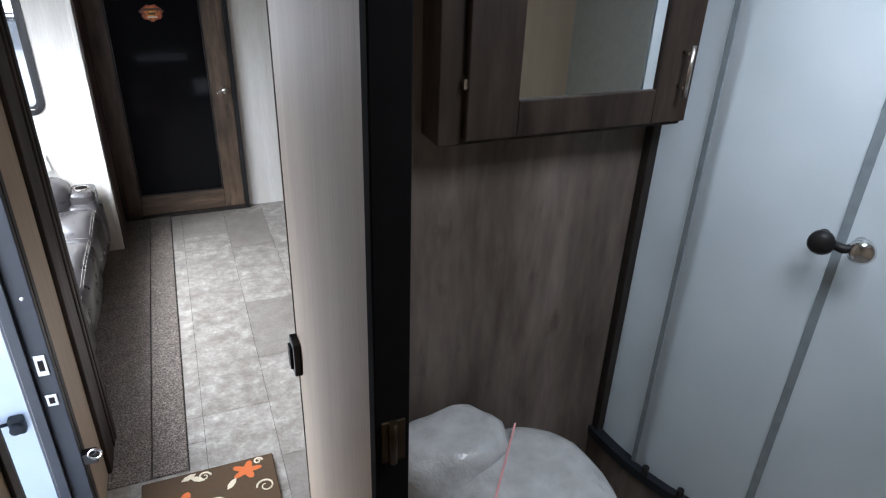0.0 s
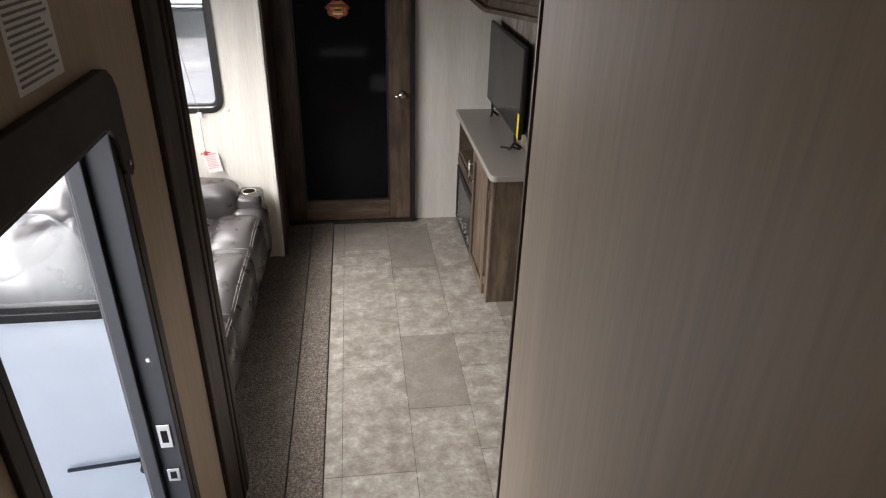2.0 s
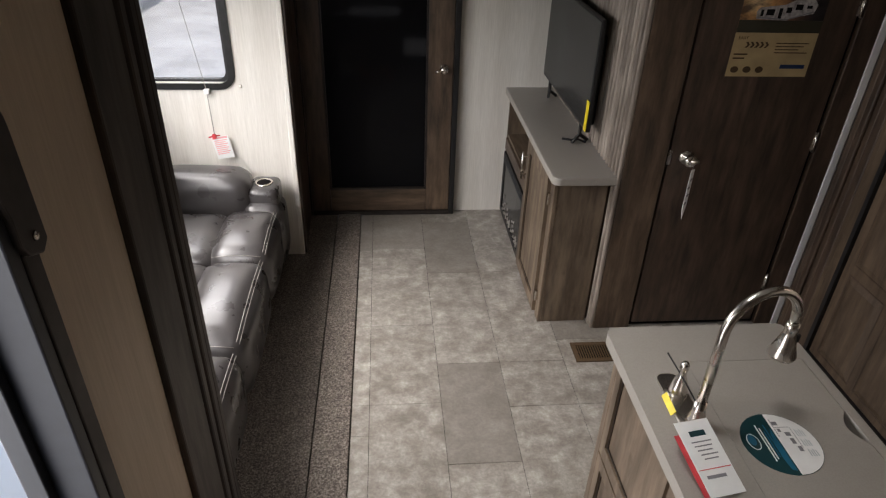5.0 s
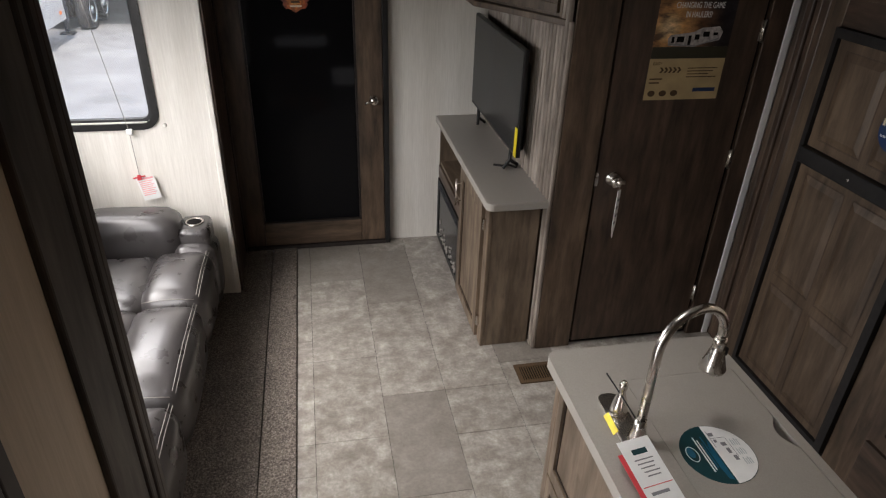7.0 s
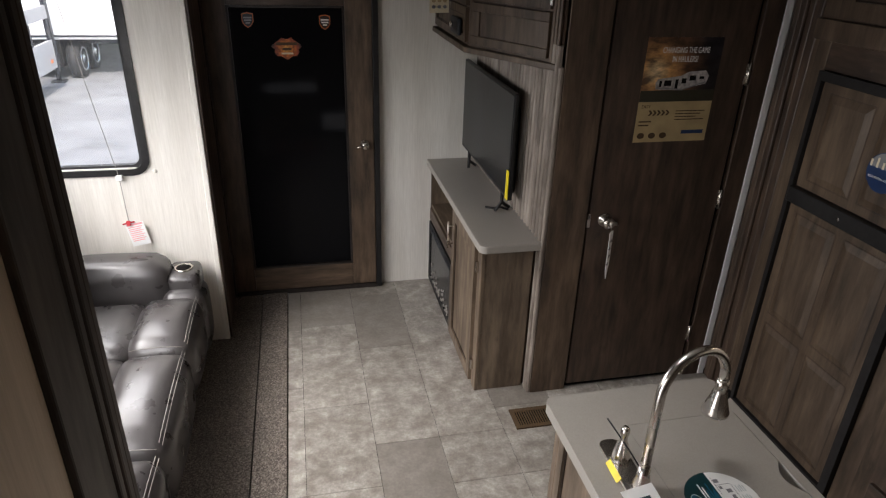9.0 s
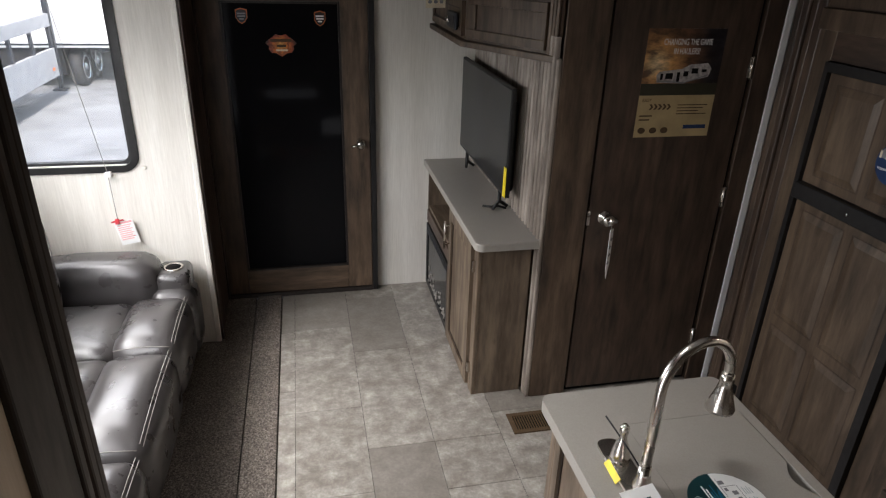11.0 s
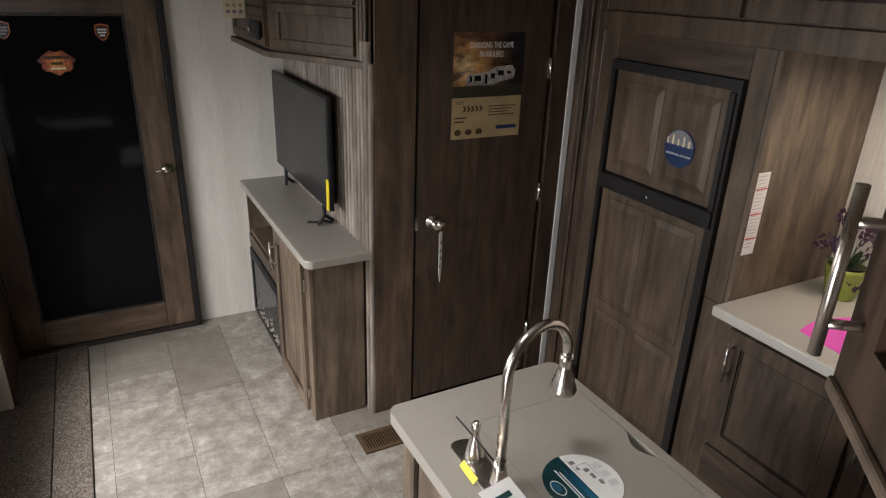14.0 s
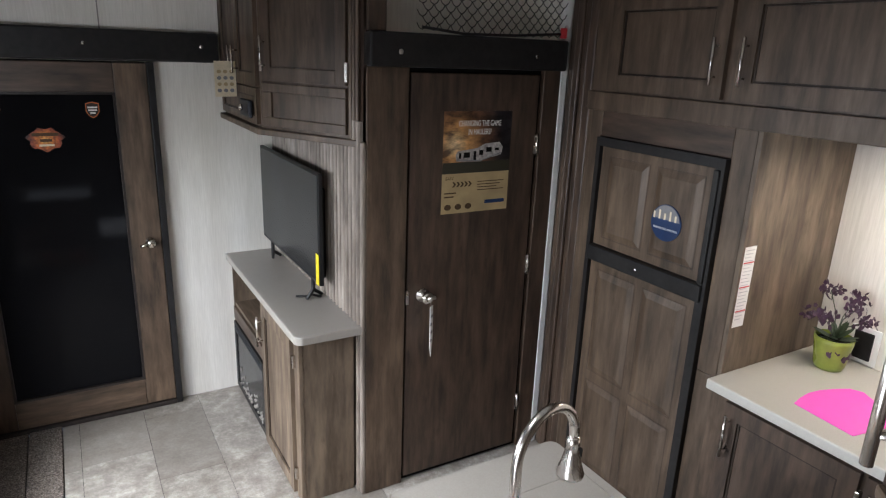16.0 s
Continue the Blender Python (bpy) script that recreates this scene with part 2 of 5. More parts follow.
def carpet_mat():
    m, nt, b = material("brown_cut_pile", 0.95)
    n1, n2 = noise_tex(nt, (1, 1, 1), 125, 4, 0.85), noise_tex(nt, (1, 1, 1), 12, 3)
    c = ramp(nt, n1.outputs[0], [(0.36, (0.04, 0.03, 0.024)), (0.5, (0.16, 0.132, 0.11)), (0.64, (0.42, 0.37, 0.32))])
    c2 = ramp(nt, n2.outputs[0], [(0.3, (0.8, 0.8, 0.8)), (0.7, (1.08, 1.08, 1.08))])
    nt.links.new(mixed(nt, c.outputs[0], c2.outputs[0], 1.0), b.inputs["Base Color"])
    bump(nt, b, n1.outputs[0], 1.0, 0.006)
    return m


CARPET = carpet_mat()


def leather_mat():
    m, nt, b = material("charcoal_leather", 0.34)
    n1, n2 = noise_tex(nt, (1, 1, 1), 160, 4), noise_tex(nt, (1, 1, 1), 9, 4)
    c = ramp(nt, n2.outputs[0], [(0.3, (0.040, 0.036, 0.036)), (0.7, (0.060, 0.055, 0.054))])
    nt.links.new(c.outputs[0], b.inputs["Base Color"])
    r = ramp(nt, n2.outputs[0], [(0.3, (0.24,) * 3), (0.7, (0.36,) * 3)])
    nt.links.new(r.outputs[0], b.inputs["Roughness"])
    b.inputs["Coat Weight"].default_value = 0.35
    b.inputs["Coat Roughness"].default_value = 0.26
    h = mixed(nt, n1.outputs[0], n2.outputs[0], 0.45, "MIX")
    bump(nt, b, h, 0.06, 0.004)
    return m


LEATHER = leather_mat()


def poster_mat():
    """A sunset photograph: a low glow under torn dark cloud, a dark field below."""
    m, nt, b = material("sunset_print", 0.3)
    n = noise_tex(nt, (1, 1, 2.2), 9, 6, 0.62)
    geo = nt.nodes.new("ShaderNodeNewGeometry")
    far = nt.nodes.new("ShaderNodeVectorMath")
    far.operation = "DISTANCE"
    far.inputs[1].default_value = (1.845, 4.266, 1.675)
    nt.links.new(geo.outputs["Position"], far.inputs[0])
    glow = ramp(nt, far.outputs["Value"], [(0.0, (1.0, 0.80, 0.48)), (0.07, (0.62, 0.33, 0.12)), (0.15, (0.16, 0.075, 0.035)), (0.26, (0.018, 0.016, 0.022))])
    cloud = ramp(nt, n.outputs[0], [(0.36, (0.16, 0.15, 0.17)), (0.62, (1.3, 1.25, 1.15))])
    nt.links.new(mixed(nt, glow.outputs[0], cloud.outputs[0], 1.0), b.inputs["Base Color"])
    return m


SUNSET = poster_mat()


def plastic_wrap():
    m, nt, b = material("crinkled_plastic_wrap", 0.25)
    n = noise_tex(nt, (1, 1, 1), 18, 4)
    n2 = noise_tex(nt, (1, 1, 1), 5, 2)
    c = ramp(nt, n.outputs[0], [(0.3, (0.46, 0.46, 0.45)), (0.7, (0.62, 0.62, 0.61))])
    nt.links.new(c.outputs[0], b.inputs["Base Color"])
    bump(nt, b, mixed(nt, n.outputs[0], n2.outputs[0], 0.5, "MIX"), 0.8, 0.02)
    return m


WRAP = plastic_wrap()


# ---- mesh helpers ----
def bm_box(x0, x1, y0, y1, z0, z1, bevel=0.0, seg=2):
    bm = bmesh.new()
    bmesh.ops.create_cube(bm, size=1)
    bmesh.ops.scale(bm, vec=(x1 - x0, y1 - y0, z1 - z0), verts=bm.verts)
    bmesh.ops.translate(bm, vec=((x0 + x1) / 2, (y0 + y1) / 2, (z0 + z1) / 2), verts=bm.verts)
    if bevel:
        bmesh.ops.bevel(bm, geom=bm.edges[:], offset=bevel, segments=seg, affect="EDGES", profile=0.5)
    return bm


def bm_join(*parts):
    out = bmesh.new()
    for p in parts:
        me = bpy.data.meshes.new("tmp")
        p.to_mesh(me)
        p.free()
        out.from_mesh(me)
        bpy.data.meshes.remove(me)
    return out


def bm_prism(points, z0, z1, bevel=0.0, axis="z"):
    """A polygon swept along an axis. Points are (x, y), (y, z) for axis x, or (x, z) for axis y."""
    bm = bmesh.new()
    put = {"z": lambda a, c, h: (a, c, h), "x": lambda a, c, h: (h, a, c), "y": lambda a, c, h: (a, h, c)}[axis]
    lo = [bm.verts.new(put(a, c, z0)) for a, c in points]
    hi = [bm.verts.new(put(a, c, z1)) for a, c in points]
    bm.faces.new(lo)
    bm.faces.new(hi)
    for i in range(len(points)):
        j = (i + 1) % len(points)
        bm.faces.new((lo[i], lo[j], hi[j], hi[i]))
    bmesh.ops.recalc_face_normals(bm, faces=bm.faces)
    if bevel:
        bmesh.ops.bevel(bm, geom=bm.edges[:], offset=bevel, segments=2, affect="EDGES", profile=0.5)
    return bm


def bm_tube(path, radius, sides=12, cap=True):
    """A round tube along points; radius may be a list."""
    bm = bmesh.new()
    pts = [Vector(p) for p in path]
    radii = radius if isinstance(radius, (list, tuple)) else [radius] * len(pts)
    rings = []
    ref = Vector((0.3, 0.2, 1)).normalized()
    for i, p in enumerate(pts):
        d = (pts[min(i + 1, len(pts) - 1)] - pts[max(i - 1, 0)]).normalized()
        if abs(d.dot(ref)) > 0.95:
            ref = Vector((1, 0.2, 0.1)).normalized()
        u = (ref - d * ref.dot(d)).normalized()
        ref = u
        v = d.cross(u)
        rings.append([bm.verts.new(p + (u * math.cos(a) + v * math.sin(a)) * radii[i])
                      for a in [2 * math.pi * k / sides for k in range(sides)]])
    for a, b in zip(rings, rings[1:]):
        for k in range(sides):
            bm.faces.new((a[k], a[(k + 1) % sides], b[(k + 1) % sides], b[k]))
    if cap:
        bm.faces.new(rings[0][::-1])
        bm.faces.new(rings[-1])
    bmesh.ops.recalc_face_normals(bm, faces=bm.faces)
    for f in bm.faces:
        f.smooth = len(f.verts) == 4
    return bm


def bm_lathe(profile, centre, sides=28):
    """Profile of (radius, height) turned round the z axis at centre."""
    bm = bmesh.new()
    cx, cy, cz = centre
    rings = [[bm.verts.new((cx + r * math.cos(2 * math.pi * k / sides), cy + r * math.sin(2 * math.pi * k / sides), cz + h)) for k in range(sides)] for r, h in profile]
    for a, b in zip(rings, rings[1:]):
        for k in range(sides):
            bm.faces.new((a[k], a[(k + 1) % sides], b[(k + 1) % sides], b[k])).smooth = True
    bm.faces.new(rings[0][::-1])
    bm.faces.new(rings[-1])
    bmesh.ops.recalc_face_normals(bm, faces=bm.faces)
    return bm


def bm_moved(bm, m):
    bmesh.ops.transform(bm, matrix=m, verts=bm.verts)
    return bm


def rounded_rect(w, h, r, n=6):
    pts = []
    for cx, cy, a0 in ((w / 2 - r, h / 2 - r, 0), (-w / 2 + r, h / 2 - r, 90), (-w / 2 + r, -h / 2 + r, 180), (w / 2 - r, -h / 2 + r, 270)):
        for k in range(n + 1):
            a = radians(a0 + 90 * k / n)
            pts.append((cx + r * math.cos(a), cy + r * math.sin(a)))
    return pts


def bm_ring(outer, inner, z0, z1, axis="z"):
    """A frame between two outlines of equal length."""
    bm = bmesh.new()
    put = {"z": lambda a, c, h: (a, c, h), "x": lambda a, c, h: (h, a, c), "y": lambda a, c, h: (a, h, c)}[axis]
    rows = [[bm.verts.new(put(a, c, h)) for a, c in line] for line, h in ((outer, z0), (outer, z1), (inner, z1), (inner, z0))]
    n = len(outer)
    for r in range(4):
        a, b = rows[r], rows[(r + 1) % 4]
        for k in range(n):
            bm.faces.new((a[k], a[(k + 1) % n], b[(k + 1) % n], b[k]))
    bmesh.ops.recalc_face_normals(bm, faces=bm.faces)
    return bm


def mesh_of(name, bm, mat, smooth=False):
    me = bpy.data.meshes.new(name)
    if smooth:
        for f in bm.faces:
            f.smooth = True
    bm.to_mesh(me)
    bm.free()
    me.materials.append(mat)
    return me


def thing(name, label, category, at=(0, 0, 0), group="", kind=""):
    ob = new(name)
    ob.empty_display_size = 0.05
    ob.location = at
    return tagged(ob, label, category, group, kind)


def part(name, bm, mat, parent, label="", smooth=False):
    """One mesh under a thing or part, given in world coordinates of the unrotated thing."""
    base = Vector((0, 0, 0))
    p = parent
    while p is not None:
        base += p.location
        p = p.parent
    bmesh.ops.translate(bm, vec=-base, verts=bm.verts)
    ob = new(name, mesh_of(name, bm, mat, smooth))
    ob.parent = parent
    return tagged(ob, label)


def solid(name, bm, mat, label, category, kind="", group="", smooth=False):
    return tagged(new(name, mesh_of(name, bm, mat, smooth)), label, category, group, kind)


def setting(name, bm, mat, label, category):
    return solid(name, bm, mat, label, category, "structure")


def text_bm(body, size, m, depth=0.0004):
    cu = bpy.data.curves.new("txt", "FONT")
    cu.body, cu.size, cu.extrude, cu.align_x, cu.align_y = body, size, depth, "CENTER", "CENTER"
    ob = bpy.data.objects.new("txt", cu)
    scene.collection.objects.link(ob)
    me = bpy.data.meshes.new_from_object(ob.evaluated_get(bpy.context.evaluated_depsgraph_get()))
    bpy.data.objects.remove(ob)
    bpy.data.curves.remove(cu)
    bm = bmesh.new()
    bm.from_mesh(me)
    bpy.data.meshes.remove(me)
    return bm_moved(bm, m)


def wall_with_hole(axis, p0, p1, a0, a1, z0, z1, h0, h1, hz0, hz1):
    """A wall slab square to axis x or y, with one rectangular opening."""
    parts = []
    for s0, s1, q0, q1 in ((a0, h0, z0, z1), (h1, a1, z0, z1), (h0, h1, z0, hz0), (h0, h1, hz1, z1)):
        if s1 - s0 > 1e-4 and q1 - q0 > 1e-4:
            parts.append(bm_box(p0, p1, s0, s1, q0, q1) if axis == "x" else bm_box(s0, s1, p0, p1, q0, q1))
    return bm_join(*parts)


# ---- setting ----
CZ = 2.75
setting("ground", bm_box(-300, 300, -300, 300, -1.0, -0.9), ASPHALT, "grey wet asphalt yard round the caravan", "ground")
floor = setting("floor", bm_box(0.16, 3.1, 1.565, 5.62, -0.06, -0.0045), GAP, "dark vinyl underlay below stone-look planks", "floor")
setting("upper_floor", bm_join(bm_box(-0.25, 0.538, -1.2, 1.30, 0.54, 0.60), bm_box(0.576, 2.36, -1.2, 1.529, 0.54, 0.599), bm_box(0.538, 0.576, -1.2, 0.916, 0.54, 0.5995)), TILE, "raised hallway floor of stone-look vinyl", "floor")
for k, (y0, y1, z) in enumerate(((1.30, 1.60, 0.4), (1.60, 1.95, 0.2))):
    setting("step", bm_box(-0.18, 0.539, y0, y1, -0.05, z, 0.008), WOOD_MID_Y, "brown wooden step down to the living area", "step")
setting("ceiling", bm_box(-1.4, 3.2, -1.3, 5.8, CZ, CZ + 0.06), CEILING, "white panelled ceiling", "ceiling")
# garage wall at the far end
setting("wall_garage", bm_join(bm_box(0.79, 1.5, 5.60, 5.66, 0, CZ), bm_box(-0.2, 0.79, 5.60, 5.66, 1.96, CZ)), WALL_PALE, "pale streaked wall panel beside the glass door", "wall")
setting("wall_behind_slide", bm_box(-0.28, -0.2, 5.11, 5.66, -0.1, CZ), WOOD_DARK, "dark wall behind the slide-out end", "wall")
setting("wall_tv", bm_box(1.42, 1.46, 4.27, 5.60, 0, CZ), WOOD_DARK, "dark wood wall behind the television", "wall")
setting("wall_kitchen_side", bm_box(3.02, 3.08, 1.4, 4.4, 0, CZ), WALL_PALE, "pale panelled kitchen back wall", "wall")
setting("wall_front", bm_box(-0.25, 2.6, -1.26, -1.2, 0, CZ), WALL_TAN, "tan wall at the bedroom end", "wall")
setting("wall_entry", wall_with_hole("x", -0.23, -0.18, -1.2, 2.80, -0.1, CZ, 1.78, 2.42, -0.02, 1.80), WALL_TAN, "tan wall panel with the entry door opening", "wall")
setting("wall_entry_outside", bm_join(bm_box(-0.262, -0.234, -1.2, 1.77, -0.5, CZ), bm_box(-0.262, -0.234, 2.43, 3.0, -0.5, CZ), bm_box(-0.262, -0.234, 1.77, 2.43, 1.80, CZ)), FIBERGLASS, "white fibreglass outer skin", "wall")
setting("hall_partition", bm_box(0.539, 0.575, 0.917, 1.563, 0, CZ, 0.004), WALL_TAN, "tan hallway partition panel", "wall")
setting("partition_edge_trim", bm_box(0.537, 0.577, 1.5632, 1.568, 0, CZ), WOOD_DARK, "thin dark edge strip on the partition", "trim")
setting("bath_rear_wall", bm_box(0.575, 2.4, 1.53, 1.562, 0.2, CZ), WOOD_BATH, "grey-brown wood-grain bathroom wall", "wall")
setting("bath_side_wall", bm_box(2.36, 2.42, -1.2, 1.53, 0.2, CZ), BATH_VINYL, "grey-green bathroom wall panel", "wall")
setting("bath_front_wall", bm_box(0.575, 2.36, -0.55, -0.5, 0.6, CZ), WALL_TAN, "tan bathroom wall", "wall")
setting("hall_wall", bm_box(0.539, 0.575, -1.2, 0.02, 0.6, CZ), WALL_TAN, "tan hallway wall panel", "wall")

setting("wall_kitchen_end", bm_box(2.45, 3.08, 4.30, 4.34, 0, CZ), WALL_PALE, "pale wall behind the kitchen slide-out", "wall")
setting("wall_kitchen_front", bm_box(2.42, 3.08, 1.52, 1.56, 0, CZ), WALL_PALE, "pale wall closing the kitchen", "wall")
setting("garage_backing", bm_box(-0.2, 0.79, 5.605, 5.66, 0, 1.959), GAP, "dark unlit garage behind the glass door", "wall")
jamb = thing("bath_door_jamb", "bathroom door jamb with a hinge, its shade painted near-black", "door frame", (0.55, 0.8, 0.6), kind="structure")
# The jamb stands in shadow; its shade is put into this near-black colour.
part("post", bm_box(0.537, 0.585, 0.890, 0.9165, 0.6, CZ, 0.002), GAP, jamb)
hinge = part("hinge", bm_join(bm_box(0.545, 0.578, 0.886, 0.890, 1.63, 1.70, 0.001), bm_tube([(0.560, 0.884, 1.63), (0.560, 0.884, 1.70)], 0.006)), BRASS, jamb, "small dull brass hinge")

catch = thing("door_catch", "black plastic door catch on the partition edge", "door catch", (0.539, 1.55, 1.40))
part("body", bm_box(0.521, 0.5385, 1.510, 1.562, 1.310, 1.400, 0.003), BLACK, catch)
part("plunger", bm_box(0.514, 0.521, 1.522, 1.550, 1.325, 1.385, 0.002), RUBBER, catch)

# slide-out: end walls, back wall, roof and floor
slide_end = setting("wall_slide_far", wall_with_hole("y", 5.05, 5.10, -1.25, -0.20, -0.02, 2.3, -1.16, -0.475, 1.075, 1.95), WALL_PALE, "pale streaked slide-out end wall with a window", "wall")
setting("wall_slide_near", wall_with_hole("y", 3.02, 3.06, -1.25, -0.27, -0.35, 2.3, -1.13, -0.52, 0.92, 1.72), FIBERGLASS, "white slide-out end wall with a window", "wall")
setting("wall_slide_back", wall_with_hole("x", -1.30, -1.25, 3.02, 5.10, -0.35, 2.3, 3.3, 4.75, 1.2, 1.98), WALL_PALE, "pale slide-out back wall with a wide window", "wall")
setting("slide_roof", bm_box(-1.3, -0.14, 3.02, 5.10, 2.3, 2.36), CEILING, "white slide-out ceiling", "ceiling")
setting("slide_header", bm_box(-0.21, -0.14, 3.06, 5.6, 2.2, CZ), WOOD_TRIM, "dark wood slide-out header", "trim")
setting("slide_carpet", bm_join(bm_box(-1.25, -0.2, 3.06, 5.05, -0.05, 0.006, 0.002), bm_box(-0.2, -0.001, 2.66, 5.56, -0.05, 0.006, 0.002)), CARPET, "brown speckled cut-pile carpet in the slide-out", "carpet")
setting("carpet_strip", bm_box(0.0045, 0.158, 2.66, 5.56, -0.05, 0.011, 0.005), CARPET, "brown speckled carpet strip beside the vinyl", "carpet")
setting("landing", bm_box(-0.23, 0.16, 1.83, 2.66, -0.06, 0.0), TILE, "stone-look vinyl landing inside the entry door", "floor")

post = thing("slide_trim_post", "dark wood trim post at the slide-out opening", "trim", (-0.18, 2.9, 0), kind="structure")
part("face_board", bm_box(-0.215, -0.163, 2.758, 2.93, 0, CZ, 0.006), WOOD_TRIM, post)
for k in range(3):
    part("bead", bm_box(-0.212, -0.157 + 0.004 * (k % 2), 2.932 + k * 0.04, 2.970 + k * 0.04, 0, CZ, 0.008), WOOD_TRIM, post)

slide_trim = thing("slide_end_trim", "pale edge strip with a dark bead on the slide-out wall", "trim", (-0.19, 5.07, 0), kind="structure")
part("pale_strip", bm_box(-0.20, -0.172, 5.045, 5.105, 0.0, 2.3, 0.004), WALL_PALE, slide_trim)
part("dark_bead", bm_box(-0.172, -0.16, 5.065, 5.115, 0.0, 2.3, 0.003), WOOD_DARK, slide_trim)
part("dark_return", bm_box(-0.21, -0.175, 5.105, 5.60, 0.0, 2.3), WOOD_DARK, slide_trim)


def window_unit(name, label, w, h, at, face, glass=WINDOW_GLASS):
    """Black rounded window; face is the inward side, +1 or -1 along y."""
    win = thing(name, label, "window", at, kind="structure")
    cx, cy, cz = at
    out = [(cx + a, cz + c) for a, c in rounded_rect(w + 0.045, h + 0.045, 0.085)]
    inn = [(cx + a, cz + c) for a, c in rounded_rect(w - 0.02, h - 0.02, 0.055)]
    inn2 = [(cx + a, cz + c) for a, c in rounded_rect(w - 0.055, h - 0.055, 0.045)]
    part("window_frame", bm_ring(out, inn, cy - 0.034, cy + 0.034, "y"), BLACK, win)
    part("inner_seal", bm_ring(inn, inn2, cy - 0.012, cy + 0.020, "y"), RUBBER, win)
    pane = part("pane", bm_prism(inn2, cy - 0.003, cy + 0.003, 0, "y"), glass, win)
    pane.visible_shadow = False
    return win


window_unit("window_1", "black-framed rounded slide-out window with clear glass", 0.70, 0.90, (-0.815, 5.075, 1.51), -1)
window_unit("window_2", "black-framed rounded window in the white slide-out end", 0.63, 0.82, (-0.825, 3.04, 1.32), -1)

# ---- glass door to the garage ----
gd = thing("door_1", "dark wood framed garage door with tinted glass", "door", (0.3, 5.58, 0), kind="structure")
gx0, gx1 = -0.165, 0.755
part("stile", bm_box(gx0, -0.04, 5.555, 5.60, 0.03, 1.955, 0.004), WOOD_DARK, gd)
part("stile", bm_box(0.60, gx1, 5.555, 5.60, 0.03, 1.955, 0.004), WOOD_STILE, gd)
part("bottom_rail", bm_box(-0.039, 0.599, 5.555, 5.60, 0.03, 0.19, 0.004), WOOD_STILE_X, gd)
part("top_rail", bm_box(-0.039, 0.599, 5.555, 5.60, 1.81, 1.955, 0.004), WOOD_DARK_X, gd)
part("glass_pane", bm_box(-0.04, 0.60, 5.572, 5.582, 0.185, 1.815), DARK_GLASS, gd, "near-black tinted glass")
part("glazing_bead", bm_ring([(-0.04, 0.19), (0.60, 0.19), (0.60, 1.81), (-0.04, 1.81)], [(-0.028, 0.202), (0.588, 0.202), (0.588, 1.798), (-0.028, 1.798)], 5.553, 5.572, "y"), BLACK_TRIM, gd)
part("casing", bm_box(0.757, 0.79, 5.545, 5.60, 0.0, 1.96, 0.003), BLACK, gd)
part("casing", bm_box(-0.205, -0.167, 5.54, 5.60, 0.0, 1.96, 0.003), WOOD_TRIM, gd)
part("threshold", bm_box(-0.165, 0.757, 5.54, 5.60, 0.001, 0.026, 0.003), BLACK_TRIM, gd)
kn = part("door_knob", bm_moved(bm_lathe([(0.001, 0), (0.026, 0.0), (0.026, 0.006), (0.011, 0.012), (0.010, 0.03), (0.024, 0.042), (0.026, 0.052), (0.018, 0.062), (0.001, 0.064)], (0, 0, 0)), pose(0.695, 5.555, 1.01, 90, 0, 0)), STEEL, gd, "brushed nickel round knob")
part("lever", bm_tube([(0.695, 5.50, 1.01), (0.66, 5.495, 1.008), (0.64, 5.496, 1.0)], 0.008), STEEL, kn)
setting("panel_seam", bm_box(0.559, 0.565, 5.597, 5.5995, 2.116, CZ), STITCH, "thin upright joint in the wall panel over the door", "trim")
rail = thing("header_rail", "black padded beam over the glass door with screws", "beam", (0.5, 5.57, 1.97), kind="structure")
part("beam", bm_box(-0.2, 1.12, 5.545, 5.60, 1.965, 2.115, 0.01), BLACK, rail)
for x in (0.48, 1.03):
    part("screw", bm_moved(bm_lathe([(0.001, 0), (0.011, 0.0), (0.008, 0.004), (0.001, 0.005)], (0, 0, 0), 12), pose(x, 5.545, 2.045, 90, 0, 0)), STEEL, rail)
st = thing("round_sticker", "orange flame-edged badge sticker on the door glass", "sticker", (0.27, 5.572, 1.58))
flame = [(0.27 + (0.068 + 0.006 * math.sin(5 * a) + 0.005 * math.sin(11 * a)) * math.cos(a) * 1.12, 1.58 + (0.056 + 0.007 * math.sin(7 * a)) * math.sin(a)) for a in [2 * math.pi * k / 44 for k in range(44)]]
part("flame", bm_prism(flame, 5.5708, 5.5716, 0, "y"), EMBER, st)
part("badge", bm_prism([(0.27 + 0.052 * math.cos(a), 1.578 + 0.036 * math.sin(a)) for a in [2 * math.pi * k / 24 for k in range(24)]], 5.570, 5.5706, 0, "y"), EMBER, st)
part("badge_line", bm_join(bm_box(0.212, 0.328, 5.569, 5.5697, 1.596, 1.612), bm_box(0.245, 0.297, 5.569, 5.5697, 1.568, 1.582)), MAT_BROWN, st)
part("badge_foot", bm_box(0.24, 0.305, 5.569, 5.5697, 1.546, 1.556), CREAM, st)
